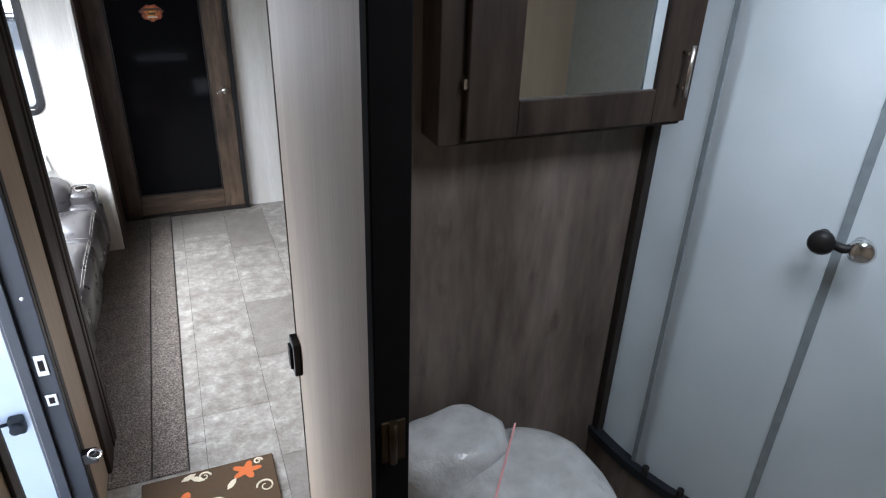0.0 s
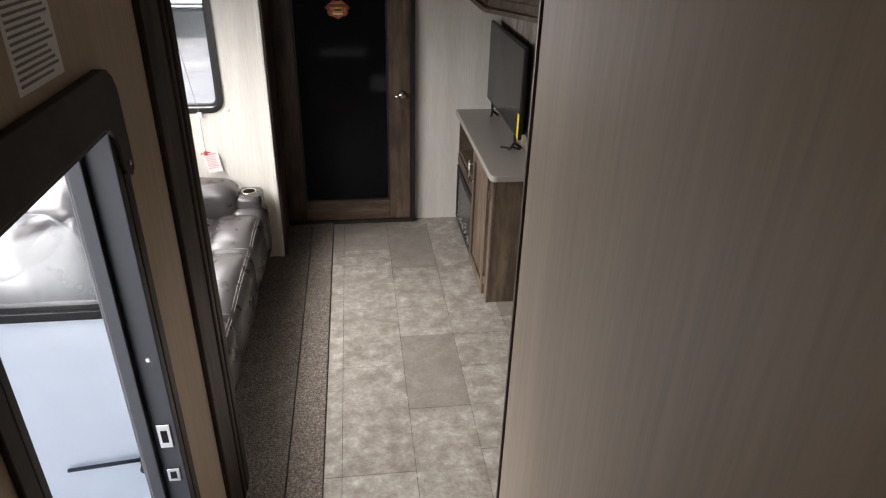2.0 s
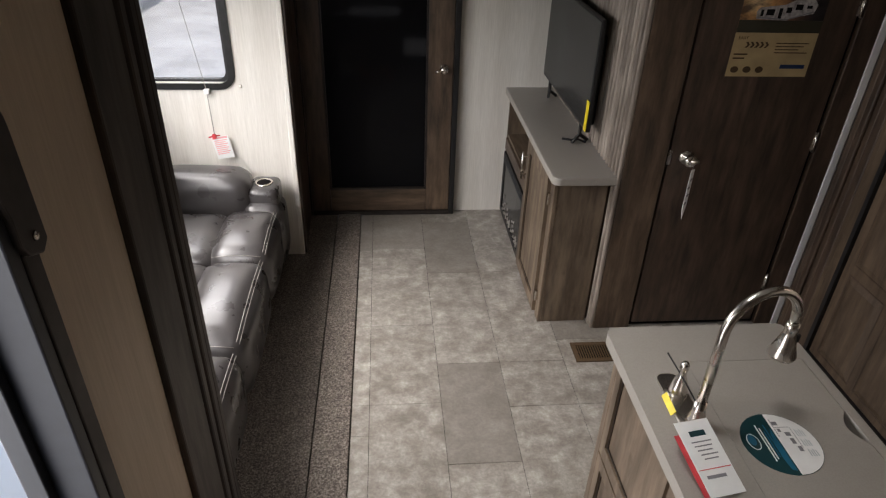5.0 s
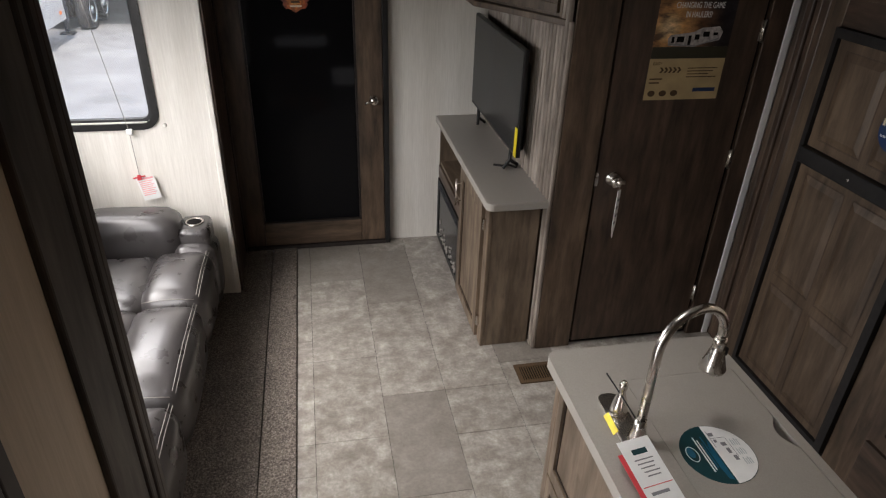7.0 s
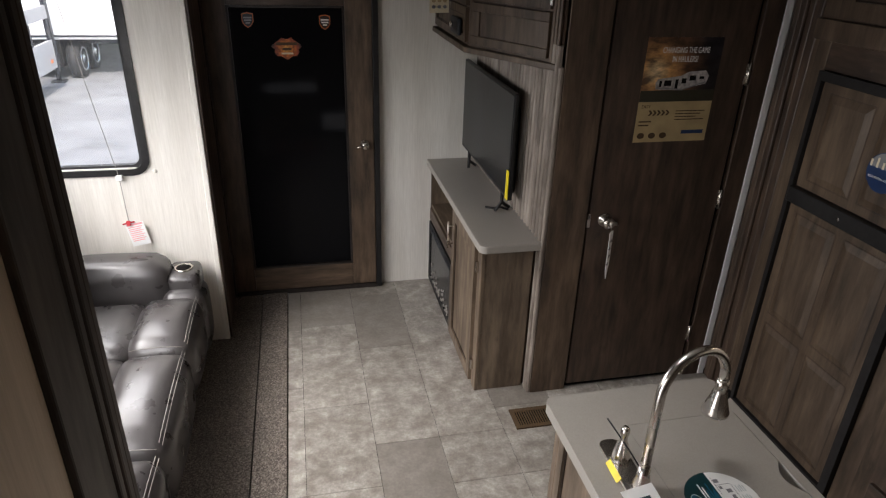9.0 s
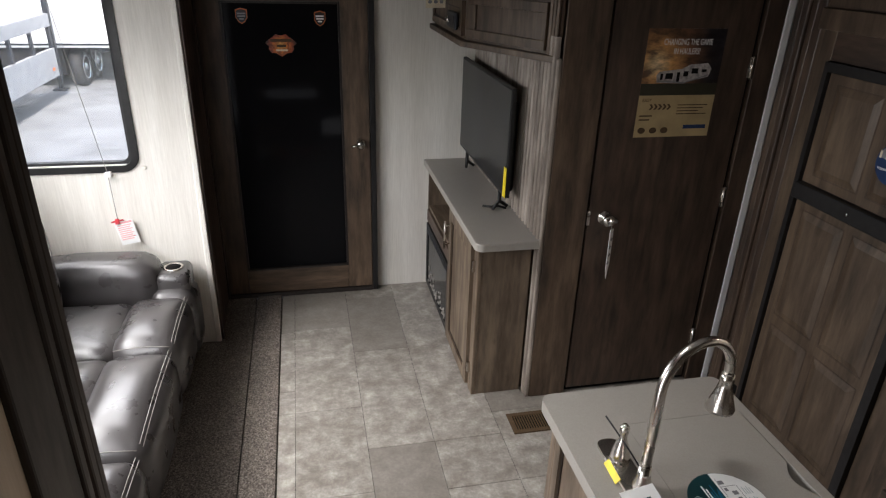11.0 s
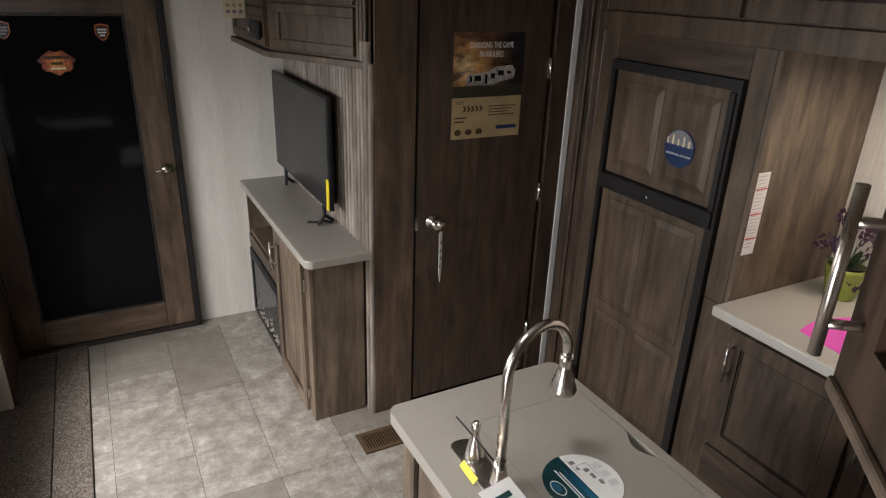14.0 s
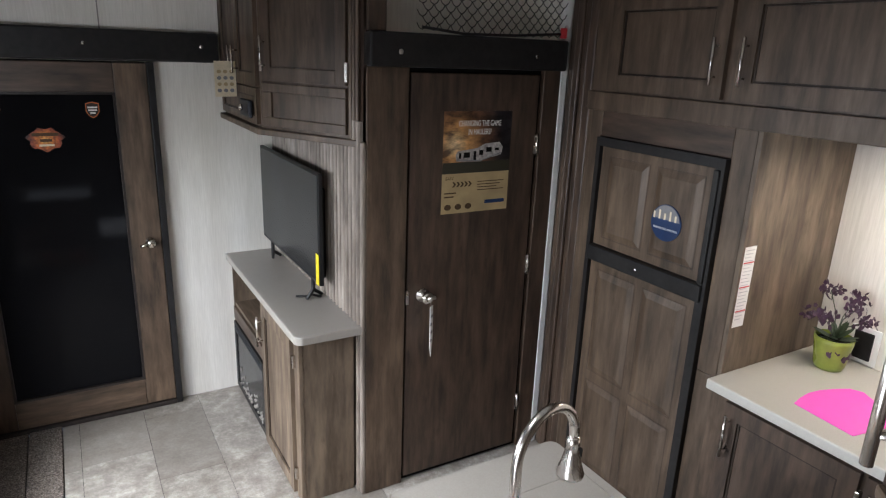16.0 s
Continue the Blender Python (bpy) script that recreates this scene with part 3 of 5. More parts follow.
for x, z, m1, m2 in ((0.49, 1.72, PAPER, BLACK_TRIM), (0.07, 1.73, INK, SLATE)):
    s2 = thing("shield_sticker", "small shield-shaped badge sticker on the door glass", "sticker", (x, 5.572, z), "badge stickers")
    rim = [(-0.032, 0.036), (0, 0.044), (0.032, 0.036), (0.032, -0.008), (0.018, -0.030), (0, -0.042), (-0.018, -0.030), (-0.032, -0.008)]
    part("shield", bm_prism([(x + a, z + c) for a, c in rim], 5.5708, 5.5716, 0, "y"), m2, s2)
    part("border", bm_ring([(x + a * 0.95, z + c * 0.95) for a, c in rim], [(x + a * 0.84, z + c * 0.84) for a, c in rim], 5.570, 5.5706, "y"), RUST, s2)
    for dz, half in ((0.014, 0.022), (0.0, 0.020), (-0.014, 0.012)):
        part("bar", bm_box(x - half, x + half, 5.569, 5.5697, z + dz - 0.004, z + dz + 0.004), m1, s2)

# ---- entry door surround ----
ed = thing("door_2", "open entry doorway with slate aluminium jamb and dark trim", "door frame", (-0.2, 2.15, 0), kind="structure")


head_pts = [(1.755, 1.655), (1.755, 1.80)] + [(1.83 - 0.075 * math.cos(radians(a)), 1.825 + 0.075 * math.sin(radians(a))) for a in (0, 25, 50, 75, 90)] + \
    [(2.455 + 0.075 * math.cos(radians(a)), 1.825 + 0.075 * math.sin(radians(a))) for a in (90, 65, 40, 15, 0)] + [(2.535, 1.655), (2.515, 1.64), (2.48, 1.655), (2.465, 1.68)] + \
    [(2.405 + 0.06 * math.cos(radians(a)), 1.72 + 0.06 * math.sin(radians(a))) for a in (0, 30, 60, 90)] + \
    [(1.89 + 0.06 * math.cos(radians(a)), 1.72 + 0.06 * math.sin(radians(a))) for a in (90, 120, 150, 180)] + [(1.825, 1.68), (1.81, 1.655), (1.775, 1.64)]
part("head_trim", bm_prism(head_pts, -0.180, -0.160, 0.004, "x"), BLACK_TRIM, ed, "dark bronze moulded door head")
for y in (1.785, 2.505):
    part("screw", bm_moved(bm_lathe([(0.001, 0), (0.008, 0.0), (0.006, 0.003), (0.001, 0.004)], (0, 0, 0), 12), pose(-0.160, y, 1.675, 0, 90, 0)), STEEL, ed)
part("side_trim", bm_box(-0.18, -0.168, 2.475, 2.515, 0.0, 1.66, 0.003), BLACK_TRIM, ed)
part("side_trim", bm_box(-0.18, -0.168, 1.785, 1.825, 0.0, 1.66, 0.003), BLACK_TRIM, ed)
part("jamb", bm_box(-0.285, -0.17, 2.445, 2.474, -0.02, 1.79, 0.003), SLATE, ed)
part("jamb", bm_box(-0.285, -0.17, 1.828, 1.85, -0.02, 1.79, 0.003), SLATE, ed)
part("jamb_head", bm_box(-0.285, -0.17, 1.85, 2.445, 1.765, 1.795, 0.003), SLATE, ed)
part("door_stop", bm_box(-0.270, -0.235, 2.425, 2.445, -0.02, 1.765, 0.002), SLATE, ed)
part("threshold", bm_box(-0.30, -0.17, 1.85, 2.445, -0.03, 0.012, 0.003), STEEL, ed)
for z, h in ((0.885, 0.085), (0.735, 0.05)):
    sp = part("strike_plate", bm_box(-0.222, -0.185, 2.441, 2.4455, z - h / 2, z + h / 2, 0.002), CHROME, ed, "bright strike plate")
    part("slot", bm_box(-0.212, -0.195, 2.4395, 2.4412, z - h / 4, z + h / 4), GAP, sp)
part("screw", bm_moved(bm_lathe([(0.001, 0), (0.007, 0.0), (0.005, 0.003), (0.001, 0.004)], (0, 0, 0), 12), pose(-0.20, 2.445, 1.15, 90, 0, 0)), PAPER, ed)
ed.location.y -= 0.05
hold = thing("door_hold_back", "grey door hold-back rod with a rubber socket", "door holder", (-0.45, 3.0, 0.2))
part("rod", bm_tube([(-0.84, 3.0, 0.175), (-0.55, 2.995, 0.21)], 0.008), SLATE, hold)
part("socket", bm_join(bm_box(-0.555, -0.49, 2.975, 3.019, 0.15, 0.24, 0.012), bm_moved(bm_lathe([(0.001, 0), (0.024, 0), (0.024, 0.03), (0.014, 0.034), (0.001, 0.034)], (0, 0, 0), 16), pose(-0.522, 2.976, 0.20, 90, 0, 0))), RUBBER, hold)
kh = thing("key_latch", "chrome key latch with ring on the door jamb", "latch", (-0.19, 2.42, 0.42))
part("plate", bm_box(-0.175, -0.12, 2.40, 2.44, 0.40, 0.45, 0.006), BLACK, kh)
part("ring", bm_tube([(-0.125 + 0.022 * math.cos(a), 2.398, 0.45 + 0.022 * math.sin(a)) for a in [2 * math.pi * k / 18 for k in range(19)]], 0.005, 8, False), CHROME, kh)
sw = thing("wall_latch", "black oval latch housing on the tan wall", "latch", (-0.18, 1.64, 1.2))
part("plate", bm_prism([(1.64 + a, 1.215 + c) for a, c in rounded_rect(0.05, 0.13, 0.024)], -0.1795, -0.168, 0.002, "x"), BLACK, sw)
part("pull", bm_prism([(1.64 + a, 1.215 + c) for a, c in rounded_rect(0.026, 0.06, 0.012)], -0.168, -0.160, 0.002, "x"), RUBBER, sw)
nt1 = thing("safety_notice", "white printed safety notice stuck on the tan wall", "notice", (-0.18, 2.18, 2.05))
part("sheet", bm_box(-0.1795, -0.1785, 2.085, 2.275, 1.925, 2.235), PAPER, nt1)
for k in range(26):
    z = 2.222 - k * 0.0113
    part("print_line", bm_box(-0.1785, -0.1781, 2.098, 2.262 - 0.03 * ((k * 7) % 4) / 3, z - 0.0035, z + 0.0015), INK, nt1)

# ---- doormat ----
mat = thing("doormat", "brown doormat with rust flowers and cream scrolls", "doormat", (0.24, 2.36, 0))
part("mat_body", bm_box(-0.04, 0.525, 2.06, 2.63, 0.0005, 0.014, 0.005), MAT_BROWN, mat)
for cx, cy, r in ((0.40, 2.56, 0.055), (0.12, 2.45, 0.07), (0.36, 2.28, 0.08), (0.08, 2.18, 0.06)):
    petals = bm_prism([(cx + r * (0.72 + 0.28 * math.cos(5 * a)) * math.cos(a) * 1.25, cy + r * (0.72 + 0.28 * math.cos(5 * a)) * math.sin(a)) for a in [2 * math.pi * k / 40 for k in range(40)]], 0.0135, 0.0165)
    part("flower", petals, RUST, mat)
for cx, cy, r, s in ((0.22, 2.585, 0.028, 1), (0.47, 2.44, 0.04, -1), (0.25, 2.40, 0.05, 1), (0.30, 2.16, 0.05, -1), (0.455, 2.60, 0.02, 1)):
    part("scroll", bm_moved(bm_tube([(cx + s * r * (1 - k / 26) * math.cos(k * 0.42), cy + r * (1 - k / 26) * math.sin(k * 0.42) , 0.0145) for k in range(20)], [0.0055 - 0.0002 * k for k in range(20)], 6), Matrix.Identity(4)), CREAM, mat)
for cx, cy, an in ((0.155, 2.60, 0.4), (0.19, 2.58, -0.5), (0.33, 2.50, 0.9), (0.44, 2.35, 2.2), (0.17, 2.30, 1.4)):
    leafp = [(cx + math.cos(an) * a - math.sin(an) * c, cy + math.sin(an) * a + math.cos(an) * c) for a, c in ((-0.035, 0), (-0.012, 0.013), (0.014, 0.012), (0.035, 0), (0.014, -0.012), (-0.012, -0.013))]
    part("leaf", bm_prism(leafp, 0.0135, 0.0162), CREAM, mat)

# ---- sofa ----
sofa = thing("reclining_sofa", "charcoal leather reclining sofa with pale stitching", "sofa", (-0.65, 4.0, 0))


def cushion(x0, x1, y0, y1, z0, z1, r=0.05, puff=0.02, sub=5):
    """A rounded, slightly swollen cushion."""
    bm = bm_box(x0, x1, y0, y1, z0, z1)
    bmesh.ops.subdivide_edges(bm, edges=bm.edges[:], cuts=sub * 2 - 1, use_grid_fill=True)
    c = Vector(((x0 + x1) / 2, (y0 + y1) / 2, (z0 + z1) / 2))
    h = Vector(((x1 - x0) / 2, (y1 - y0) / 2, (z1 - z0) / 2))
    for v in bm.verts:
        d = v.co - c
        core = Vector([max(-(h[i] - r), min(h[i] - r, d[i])) for i in range(3)])
        off = d - core
        if off.length > 1e-6:
            off = off.normalized() * r
        v.co = c + core + off
        u = [1 - min(1, abs(d[i]) / h[i]) ** 2 for i in range(3)]
        v.co.z += puff * u[0] * u[1] * (1 if d.z > 0 else -0.2)
        v.co.x += puff * 0.5 * u[1] * u[2] * (1 if d.x > 0 else -1)
        v.co += Vector((0, 0, 0.006 * noise.noise(v.co * 9)))
    return bm


def stitch_line(pts, parent):
    part("stitching", bm_tube(pts, 0.0015, 5), STITCH, parent)


part("base", bm_box(-1.14, -0.32, 3.12, 4.97, 0.03, 0.30, 0.02), LEATHER, sofa)
part("kick_panel", bm_box(-0.325, -0.30, 3.2, 4.9, 0.08, 0.30, 0.008), LEATHER, sofa)
part("back_frame", bm_box(-1.20, -1.0, 3.1, 5.0, 0.03, 0.85, 0.05, 4), LEATHER, sofa, smooth=True)
for k, (y0, y1) in enumerate(((4.275, 4.75), (3.615, 4.265), (3.12, 3.605))):
    seat = part("seat", cushion(-0.98, -0.50, y0, y1, 0.25, 0.475, 0.05, 0.025), LEATHER, sofa, smooth=True)
    foot = part("footrest", cushion(-0.53, -0.235, y0, y1, 0.16, 0.49, 0.075, 0.03), LEATHER, sofa, smooth=True)
    back = part("backrest", cushion(-1.12, -0.80, y0, y1, 0.42, 1.02, 0.10, 0.05), LEATHER, sofa, smooth=True)
    part("headrest", cushion(-1.10, -0.84, y0 + 0.02, y1 - 0.02, 0.80, 1.06, 0.08, 0.04), LEATHER, sofa, smooth=True)
    stitch_line([(-0.262, y0 + 0.03 + (y1 - y0 - 0.06) * j / 10, 0.487 + 0.012 * math.sin(math.pi * j / 10)) for j in range(11)], foot)
    stitch_line([(-0.252, y0 + 0.03 + (y1 - y0 - 0.06) * j / 10, 0.475 + 0.012 * math.sin(math.pi * j / 10)) for j in range(11)], foot)
    stitch_line([(-0.50 + 0.23 * j / 8, y0 + 0.012, 0.473 + 0.010 * math.sin(math.pi * j / 8)) for j in range(9)], foot)
arm = part("armrest", cushion(-1.05, -0.40, 4.77, 5.0, 0.20, 0.635, 0.07, 0.03), LEATHER, sofa, smooth=True)
console = part("cup_console", bm_box(-0.415, -0.255, 4.80, 5.005, 0.15, 0.565, 0.035, 4), LEATHER, sofa, smooth=True)
cup = part("cup_holder", bm_lathe([(0.046, -0.006), (0.050, 0.004), (0.040, 0.006), (0.036, -0.002), (0.034, -0.004)], (-0.335, 4.90, 0.5655), 24), STEEL, console, "chrome-rimmed black cup holder")
part("cup_well", bm_lathe([(0.001, 0.001), (0.037, 0.001), (0.037, 0.0025), (0.001, 0.0025)], (-0.335, 4.90, 0.5665), 24), GAP, cup)
part("arm_front", cushion(-0.45, -0.235, 4.74, 4.99, 0.10, 0.48, 0.06, 0.02), LEATHER, sofa, smooth=True)
part("near_armrest", cushion(-1.05, -0.26, 3.075, 3.20, 0.10, 0.60, 0.06, 0.02), LEATHER, sofa, smooth=True)

tag = thing("hanging_tag", "pink and white paper tag on a cord", "tag", (-0.59, 5.03, 0.7))
part("cord", bm_tube([(-0.72, 5.035, 1.95), (-0.66, 5.03, 1.5), (-0.595, 5.025, 1.04), (-0.592, 5.03, 0.79)], 0.0016, 6), STITCH, tag)
part("card", bm_moved(bm_box(-0.046, 0.046, -0.0006, 0.0006, -0.13, 0.0, 0), pose(-0.568, 5.026, 0.785, 0, -10, 0)), PAPER, tag)
part("heading", bm_moved(bm_join(bm_box(-0.04, 0.04, -0.0014, -0.0008, -0.014, -0.003), *[bm_box(-0.036, 0.034 - 0.01 * (k % 2), -0.0014, -0.0008, -0.026 - k * 0.011, -0.021 - k * 0.011) for k in range(8)]), pose(-0.568, 5.026, 0.785, 0, -10, 0)), PINK_PAPER, tag)
part("bow", bm_moved(bm_join(bm_tube([(-0.03, 0, -0.006), (0, -0.004, 0.004), (0.03, 0, 0.006)], 0.004, 6), bm_box(-0.01, 0.01, -0.009, 0.002, -0.012, 0.014, 0.003)), pose(-0.592, 5.024, 0.785)), RED, tag)
hook = solid("cord_cleat", bm_box(-0.61, -0.58, 5.018, 5.049, 1.02, 1.045, 0.004), PAPER, "small white cord cleat under the window", "cleat")
solid("wall_button", bm_moved(bm_lathe([(0.001, 0), (0.011, 0), (0.009, 0.005), (0.001, 0.006)], (0, 0, 0), 14), pose(-0.425, 5.05, 1.055, 90, 0, 0)), WALL_PALE, "tiny pale screw cap on the slide-out wall", "screw cap")

# ---- television cabinet ----
def handle_bar(parent, x, y, z0, z1, axis_out, r=0.0055, out=0.028):
    """An upright bar pull standing off in the direction axis_out (dx, dy)."""
    dx, dy = axis_out
    px, py = x + dx * out, y + dy * out
    h = part("handle", bm_join(bm_tube([(px, py, z0), (px, py, z1)], r), *[bm_tube([(x, y, z), (px, py, z)], r * 0.75, 8) for z in (z0 + (z1 - z0) * 0.17, z1 - (z1 - z0) * 0.17)]), STEEL, parent, "brushed nickel bar handle")
    return h


def shaker_x(name, parent, x, y0, y1, z0, z1, mat, inner=None, rail=0.055, out=-1, t=0.019):
    """A framed door square to x whose face looks along out."""
    xa, xb = sorted((x, x + out * t))
    d = part(name, bm_ring([(y0, z0), (y1, z0), (y1, z1), (y0, z1)], [(y0 + rail, z0 + rail), (y1 - rail, z0 + rail), (y1 - rail, z1 - rail), (y0 + rail, z1 - rail)], xa, xb, "x"), mat, parent)
    xi = x + out * t * 0.45
    part("panel", bm_box(min(x, xi), max(x, xi), y0 + rail - 0.004, y1 - rail + 0.004, z0 + rail - 0.004, z1 - rail + 0.004), inner or mat, d)
    # Dark ring paints the shade where the panel sinks behind its rails.
    xo = xi + out * t * 0.2
    part("recess_shade", bm_ring([(y0 + rail + 0.0005, z0 + rail + 0.0005), (y1 - rail - 0.0005, z0 + rail + 0.0005), (y1 - rail - 0.0005, z1 - rail - 0.0005), (y0 + rail + 0.0005, z1 - rail - 0.0005)], [(y0 + rail + 0.008, z0 + rail + 0.008), (y1 - rail - 0.008, z0 + rail + 0.008), (y1 - rail - 0.008, z1 - rail - 0.008), (y0 + rail + 0.008, z1 - rail - 0.008)], min(xi, xo), max(xi, xo), "x"), WOOD_TRIM, d)
    return d


tvc = thing("television_cabinet", "brown wood television cabinet with an open shelf", "cabinet", (1.27, 4.95, 0))
part("end_panel", bm_box(1.135, 1.39, 4.333, 4.352, 0, 0.84, 0.002), WOOD_MID, tvc)
part("corner_stile", bm_box(1.128, 1.148, 4.33, 4.40, 0, 0.84, 0.003), WOOD_MID, tvc)
part("back_panel", bm_box(1.395, 1.415, 4.352, 5.59, 0, 0.84), WOOD_DARK, tvc)
part("far_panel", bm_box(1.13, 1.39, 5.575, 5.595, 0, 0.84), WOOD_MID, tvc)
part("divider", bm_box(1.13, 1.39, 4.885, 4.905, 0, 0.84), WOOD_MID, tvc)
part("shelf", bm_box(1.135, 1.39, 4.905, 5.575, 0.555, 0.575), WOOD_MID_Y, tvc)
part("top_rail", bm_box(1.13, 1.15, 4.905, 5.575, 0.795, 0.84, 0.002), WOOD_MID_Y, tvc)
part("drawer_front", bm_box(1.122, 1.142, 4.905, 5.575, 0.475, 0.552, 0.003), WOOD_DARK_Y, tvc)
part("lower_body", bm_box(1.15, 1.39, 4.905, 5.575, 0.0, 0.47), GAP, tvc)
cdr = shaker_x("door", tvc, 1.128, 4.395, 4.88, 0.03, 0.83, WOOD_MID, rail=0.06)
handle_bar(cdr, 1.109, 4.855, 0.60, 0.76, (-1, 0))
for z in (0.14, 0.72):
    part("hinge", bm_box(1.112, 1.132, 4.372, 4.392, z - 0.03, z + 0.03, 0.003), STEEL, cdr, "dull nickel hinge")
ctop = [(1.418, 4.265), (1.418, 5.598), (1.098, 5.598)] + [(1.098 + 0.04 * (1 - math.cos(radians(a))), 4.265 + 0.04 * (1 - math.sin(radians(a)))) for a in (0, 20, 40, 60, 80, 90)]
solid("cabinet_worktop", bm_prism(ctop, 0.842, 0.882, 0.006), COUNTER, "grey laminate top on the television cabinet", "worktop")
fp = thing("electric_fireplace", "black glass electric fireplace set in the cabinet", "fireplace", (1.13, 5.24, 0.03))
part("frame", bm_ring([(4.91, 0.03), (5.57, 0.03), (5.57, 0.46), (4.91, 0.46)], [(4.945, 0.065), (5.535, 0.065), (5.535, 0.40), (4.945, 0.40)], 1.118, 1.149, "x"), BLACK, fp)
part("glass", bm_box(1.124, 1.130, 4.945, 5.535, 0.065, 0.40), SCREEN, fp)
part("grille", bm_join(*[bm_box(1.115, 1.118, 4.93, 5.55, 0.415 + k * 0.013, 0.421 + k * 0.013) for k in range(3)]), SLATE, fp)
crystals = part("crystal_bed", bm_join(*[bm_moved(bm_box(-0.006, 0.006, -0.008, 0.008, -0.007, 0.007), pose(1.1255, 4.97 + 0.55 * random.random(), 0.075 + 0.11 * random.random() ** 2, random.random() * 90, random.random() * 90, 0)) for _ in range(46)]), STITCH, fp, "pale glass crystals")
tagged(crystals, kind="stuff")

flute = thing("fluted_wall_panel", "grey fluted panel behind the television", "wall panel", (1.41, 4.9, 0.9), kind="structure")
FLUTE = wood("pale_fluted_laminate", (0.17, 0.142, 0.12), (0.42, 0.366, 0.32))
nfl = 30
for k in range(nfl):
    y = 4.290 + k * 0.0432
    curve = [(1.4158 - 0.026 * math.sin(math.pi * j / 8) ** 0.8, y + 0.0125 - 0.0125 * math.cos(math.pi * j / 8)) for j in range(9)]
    part("flute", bm_prism(curve, 0.883, 1.78, 0), FLUTE, flute)
# Dark board added behind the flutes to paint the shade between ridges.
part("shade_backing", bm_box(1.416, 1.4198, 4.286, 5.59, 0.884, 1.70), WOOD_TRIM, flute)
part("corner_mould", bm_box(1.397, 1.42, 4.262, 4.284, 0.0, 1.70, 0.008), FLUTE, flute)
part("corner_mould", bm_box(1.393, 1.42, 4.29, 4.325, 0.0, 0.84, 0.010), FLUTE, flute)

tv = thing("television", "black flat-screen television on small feet", "television", (1.35, 5.0, 0.884))
part("bezel", bm_box(1.315, 1.337, 4.565, 5.54, 0.985, 1.520, 0.004), BLACK, tv)
part("screen", bm_box(1.3125, 1.3148, 4.575, 5.53, 1.003, 1.510), SCREEN, tv)
part("rear_housing", bm_box(1.337, 1.380, 4.64, 5.43, 0.99, 1.44, 0.015), BLACK, tv)
for y, reach in ((4.70, 1.285), (5.40, 1.318)):
    part("foot", bm_join(bm_tube([(1.328, y, 0.99), (1.328, y, 0.925), (reach, y - 0.03, 0.890)], [0.010, 0.010, 0.008], 8), bm_tube([(1.328, y, 0.925), (1.375, y + 0.01, 0.890)], 0.009, 8)), BLACK, tv)
lab = solid("energy_label", bm_box(1.309, 1.3118, 4.562, 4.60, 0.99, 1.14), YELLOW, "yellow energy label hanging on the television corner", "label")
solid("cable_plug", bm_tube([(1.25, 4.73, 0.889), (1.29, 4.70, 0.893), (1.33, 4.72, 0.889), (1.36, 4.68, 0.889)], 0.006, 8), BLACK, "short black cable lying on the worktop", "cable")

# ---- upper corner cabinet ----
uc = thing("wall_cabinet", "taupe wood wall cabinet with an angled end", "cabinet", (1.28, 5.0, 1.68))
part("body", bm_prism([(1.418, 4.33), (1.418, 5.596), (1.15, 5.596), (1.15, 4.84)], 1.70, CZ - 0.03, 0), WOOD_UP, uc)
part("bottom_board", bm_prism([(1.418, 4.285), (1.418, 5.598), (1.118, 5.598), (1.118, 4.82)], 1.672, 1.70, 0.004), WOOD_UP, uc)
shaker_x("drawer_front", uc, 1.15, 4.86, 5.58, 1.715, 1.875, WOOD_UP, rail=0.035)
d1 = shaker_x("door", uc, 1.15, 4.86, 5.22, 1.885, CZ - 0.05, WOOD_UP)
handle_bar(d1, 1.131, 5.185, 1.93, 2.06, (-1, 0))
d2 = shaker_x("door", uc, 1.15, 5.23, 5.58, 1.885, CZ - 0.05, WOOD_UP)
handle_bar(d2, 1.131, 5.262, 1.93, 2.06, (-1, 0))
ctl = part("control_panel", bm_box(1.112, 1.131, 4.93, 5.10, 1.735, 1.815, 0.006), SLATE, uc, "grey control panel with a dial")
part("dial", bm_moved(bm_lathe([(0.001, 0), (0.016, 0), (0.014, 0.012), (0.001, 0.013)], (0, 0, 0), 16), pose(1.112, 5.06, 1.775, 0, -90, 0)), STEEL, ctl)
part("display", bm_box(1.1105, 1.1125, 4.95, 5.02, 1.755, 1.80), BLACK, ctl)
# angled end
frm = Matrix.Translation((1.418, 4.33, 0)) @ Matrix.Rotation(math.atan2(0.51, -0.268), 4, "Z")


def angled(name, parts, mat, parent, label=""):
    return part(name, bm_moved(bm_join(*parts), frm), mat, parent, label)


def face_box(u0, u1, z0, z1, t=0.019, base=0.0):
    return bm_box(u0, u1, base, base + t, z0, z1, 0.003)


a1 = angled("angled_door", [face_box(0.06, 0.115, 1.915, 2.70), face_box(0.495, 0.55, 1.915, 2.70), face_box(0.115, 0.495, 1.915, 1.975), face_box(0.115, 0.495, 2.64, 2.70)], WOOD_UP, uc)
angled("panel", [face_box(0.112, 0.498, 1.97, 2.645, 0.008)], WOOD_UP, a1)
angled("handle", [bm_tube([(0.525, 0.045, 1.955), (0.525, 0.045, 2.105)], 0.0055), bm_tube([(0.525, 0.018, 1.98), (0.525, 0.045, 1.98)], 0.004, 8), bm_tube([(0.525, 0.018, 2.08), (0.525, 0.045, 2.08)], 0.004, 8)], STEEL, a1, "brushed nickel bar handle")
angled("hinge", [bm_box(0.045, 0.062, 0.0, 0.026, 1.93, 2.01, 0.003)], STEEL, a1)
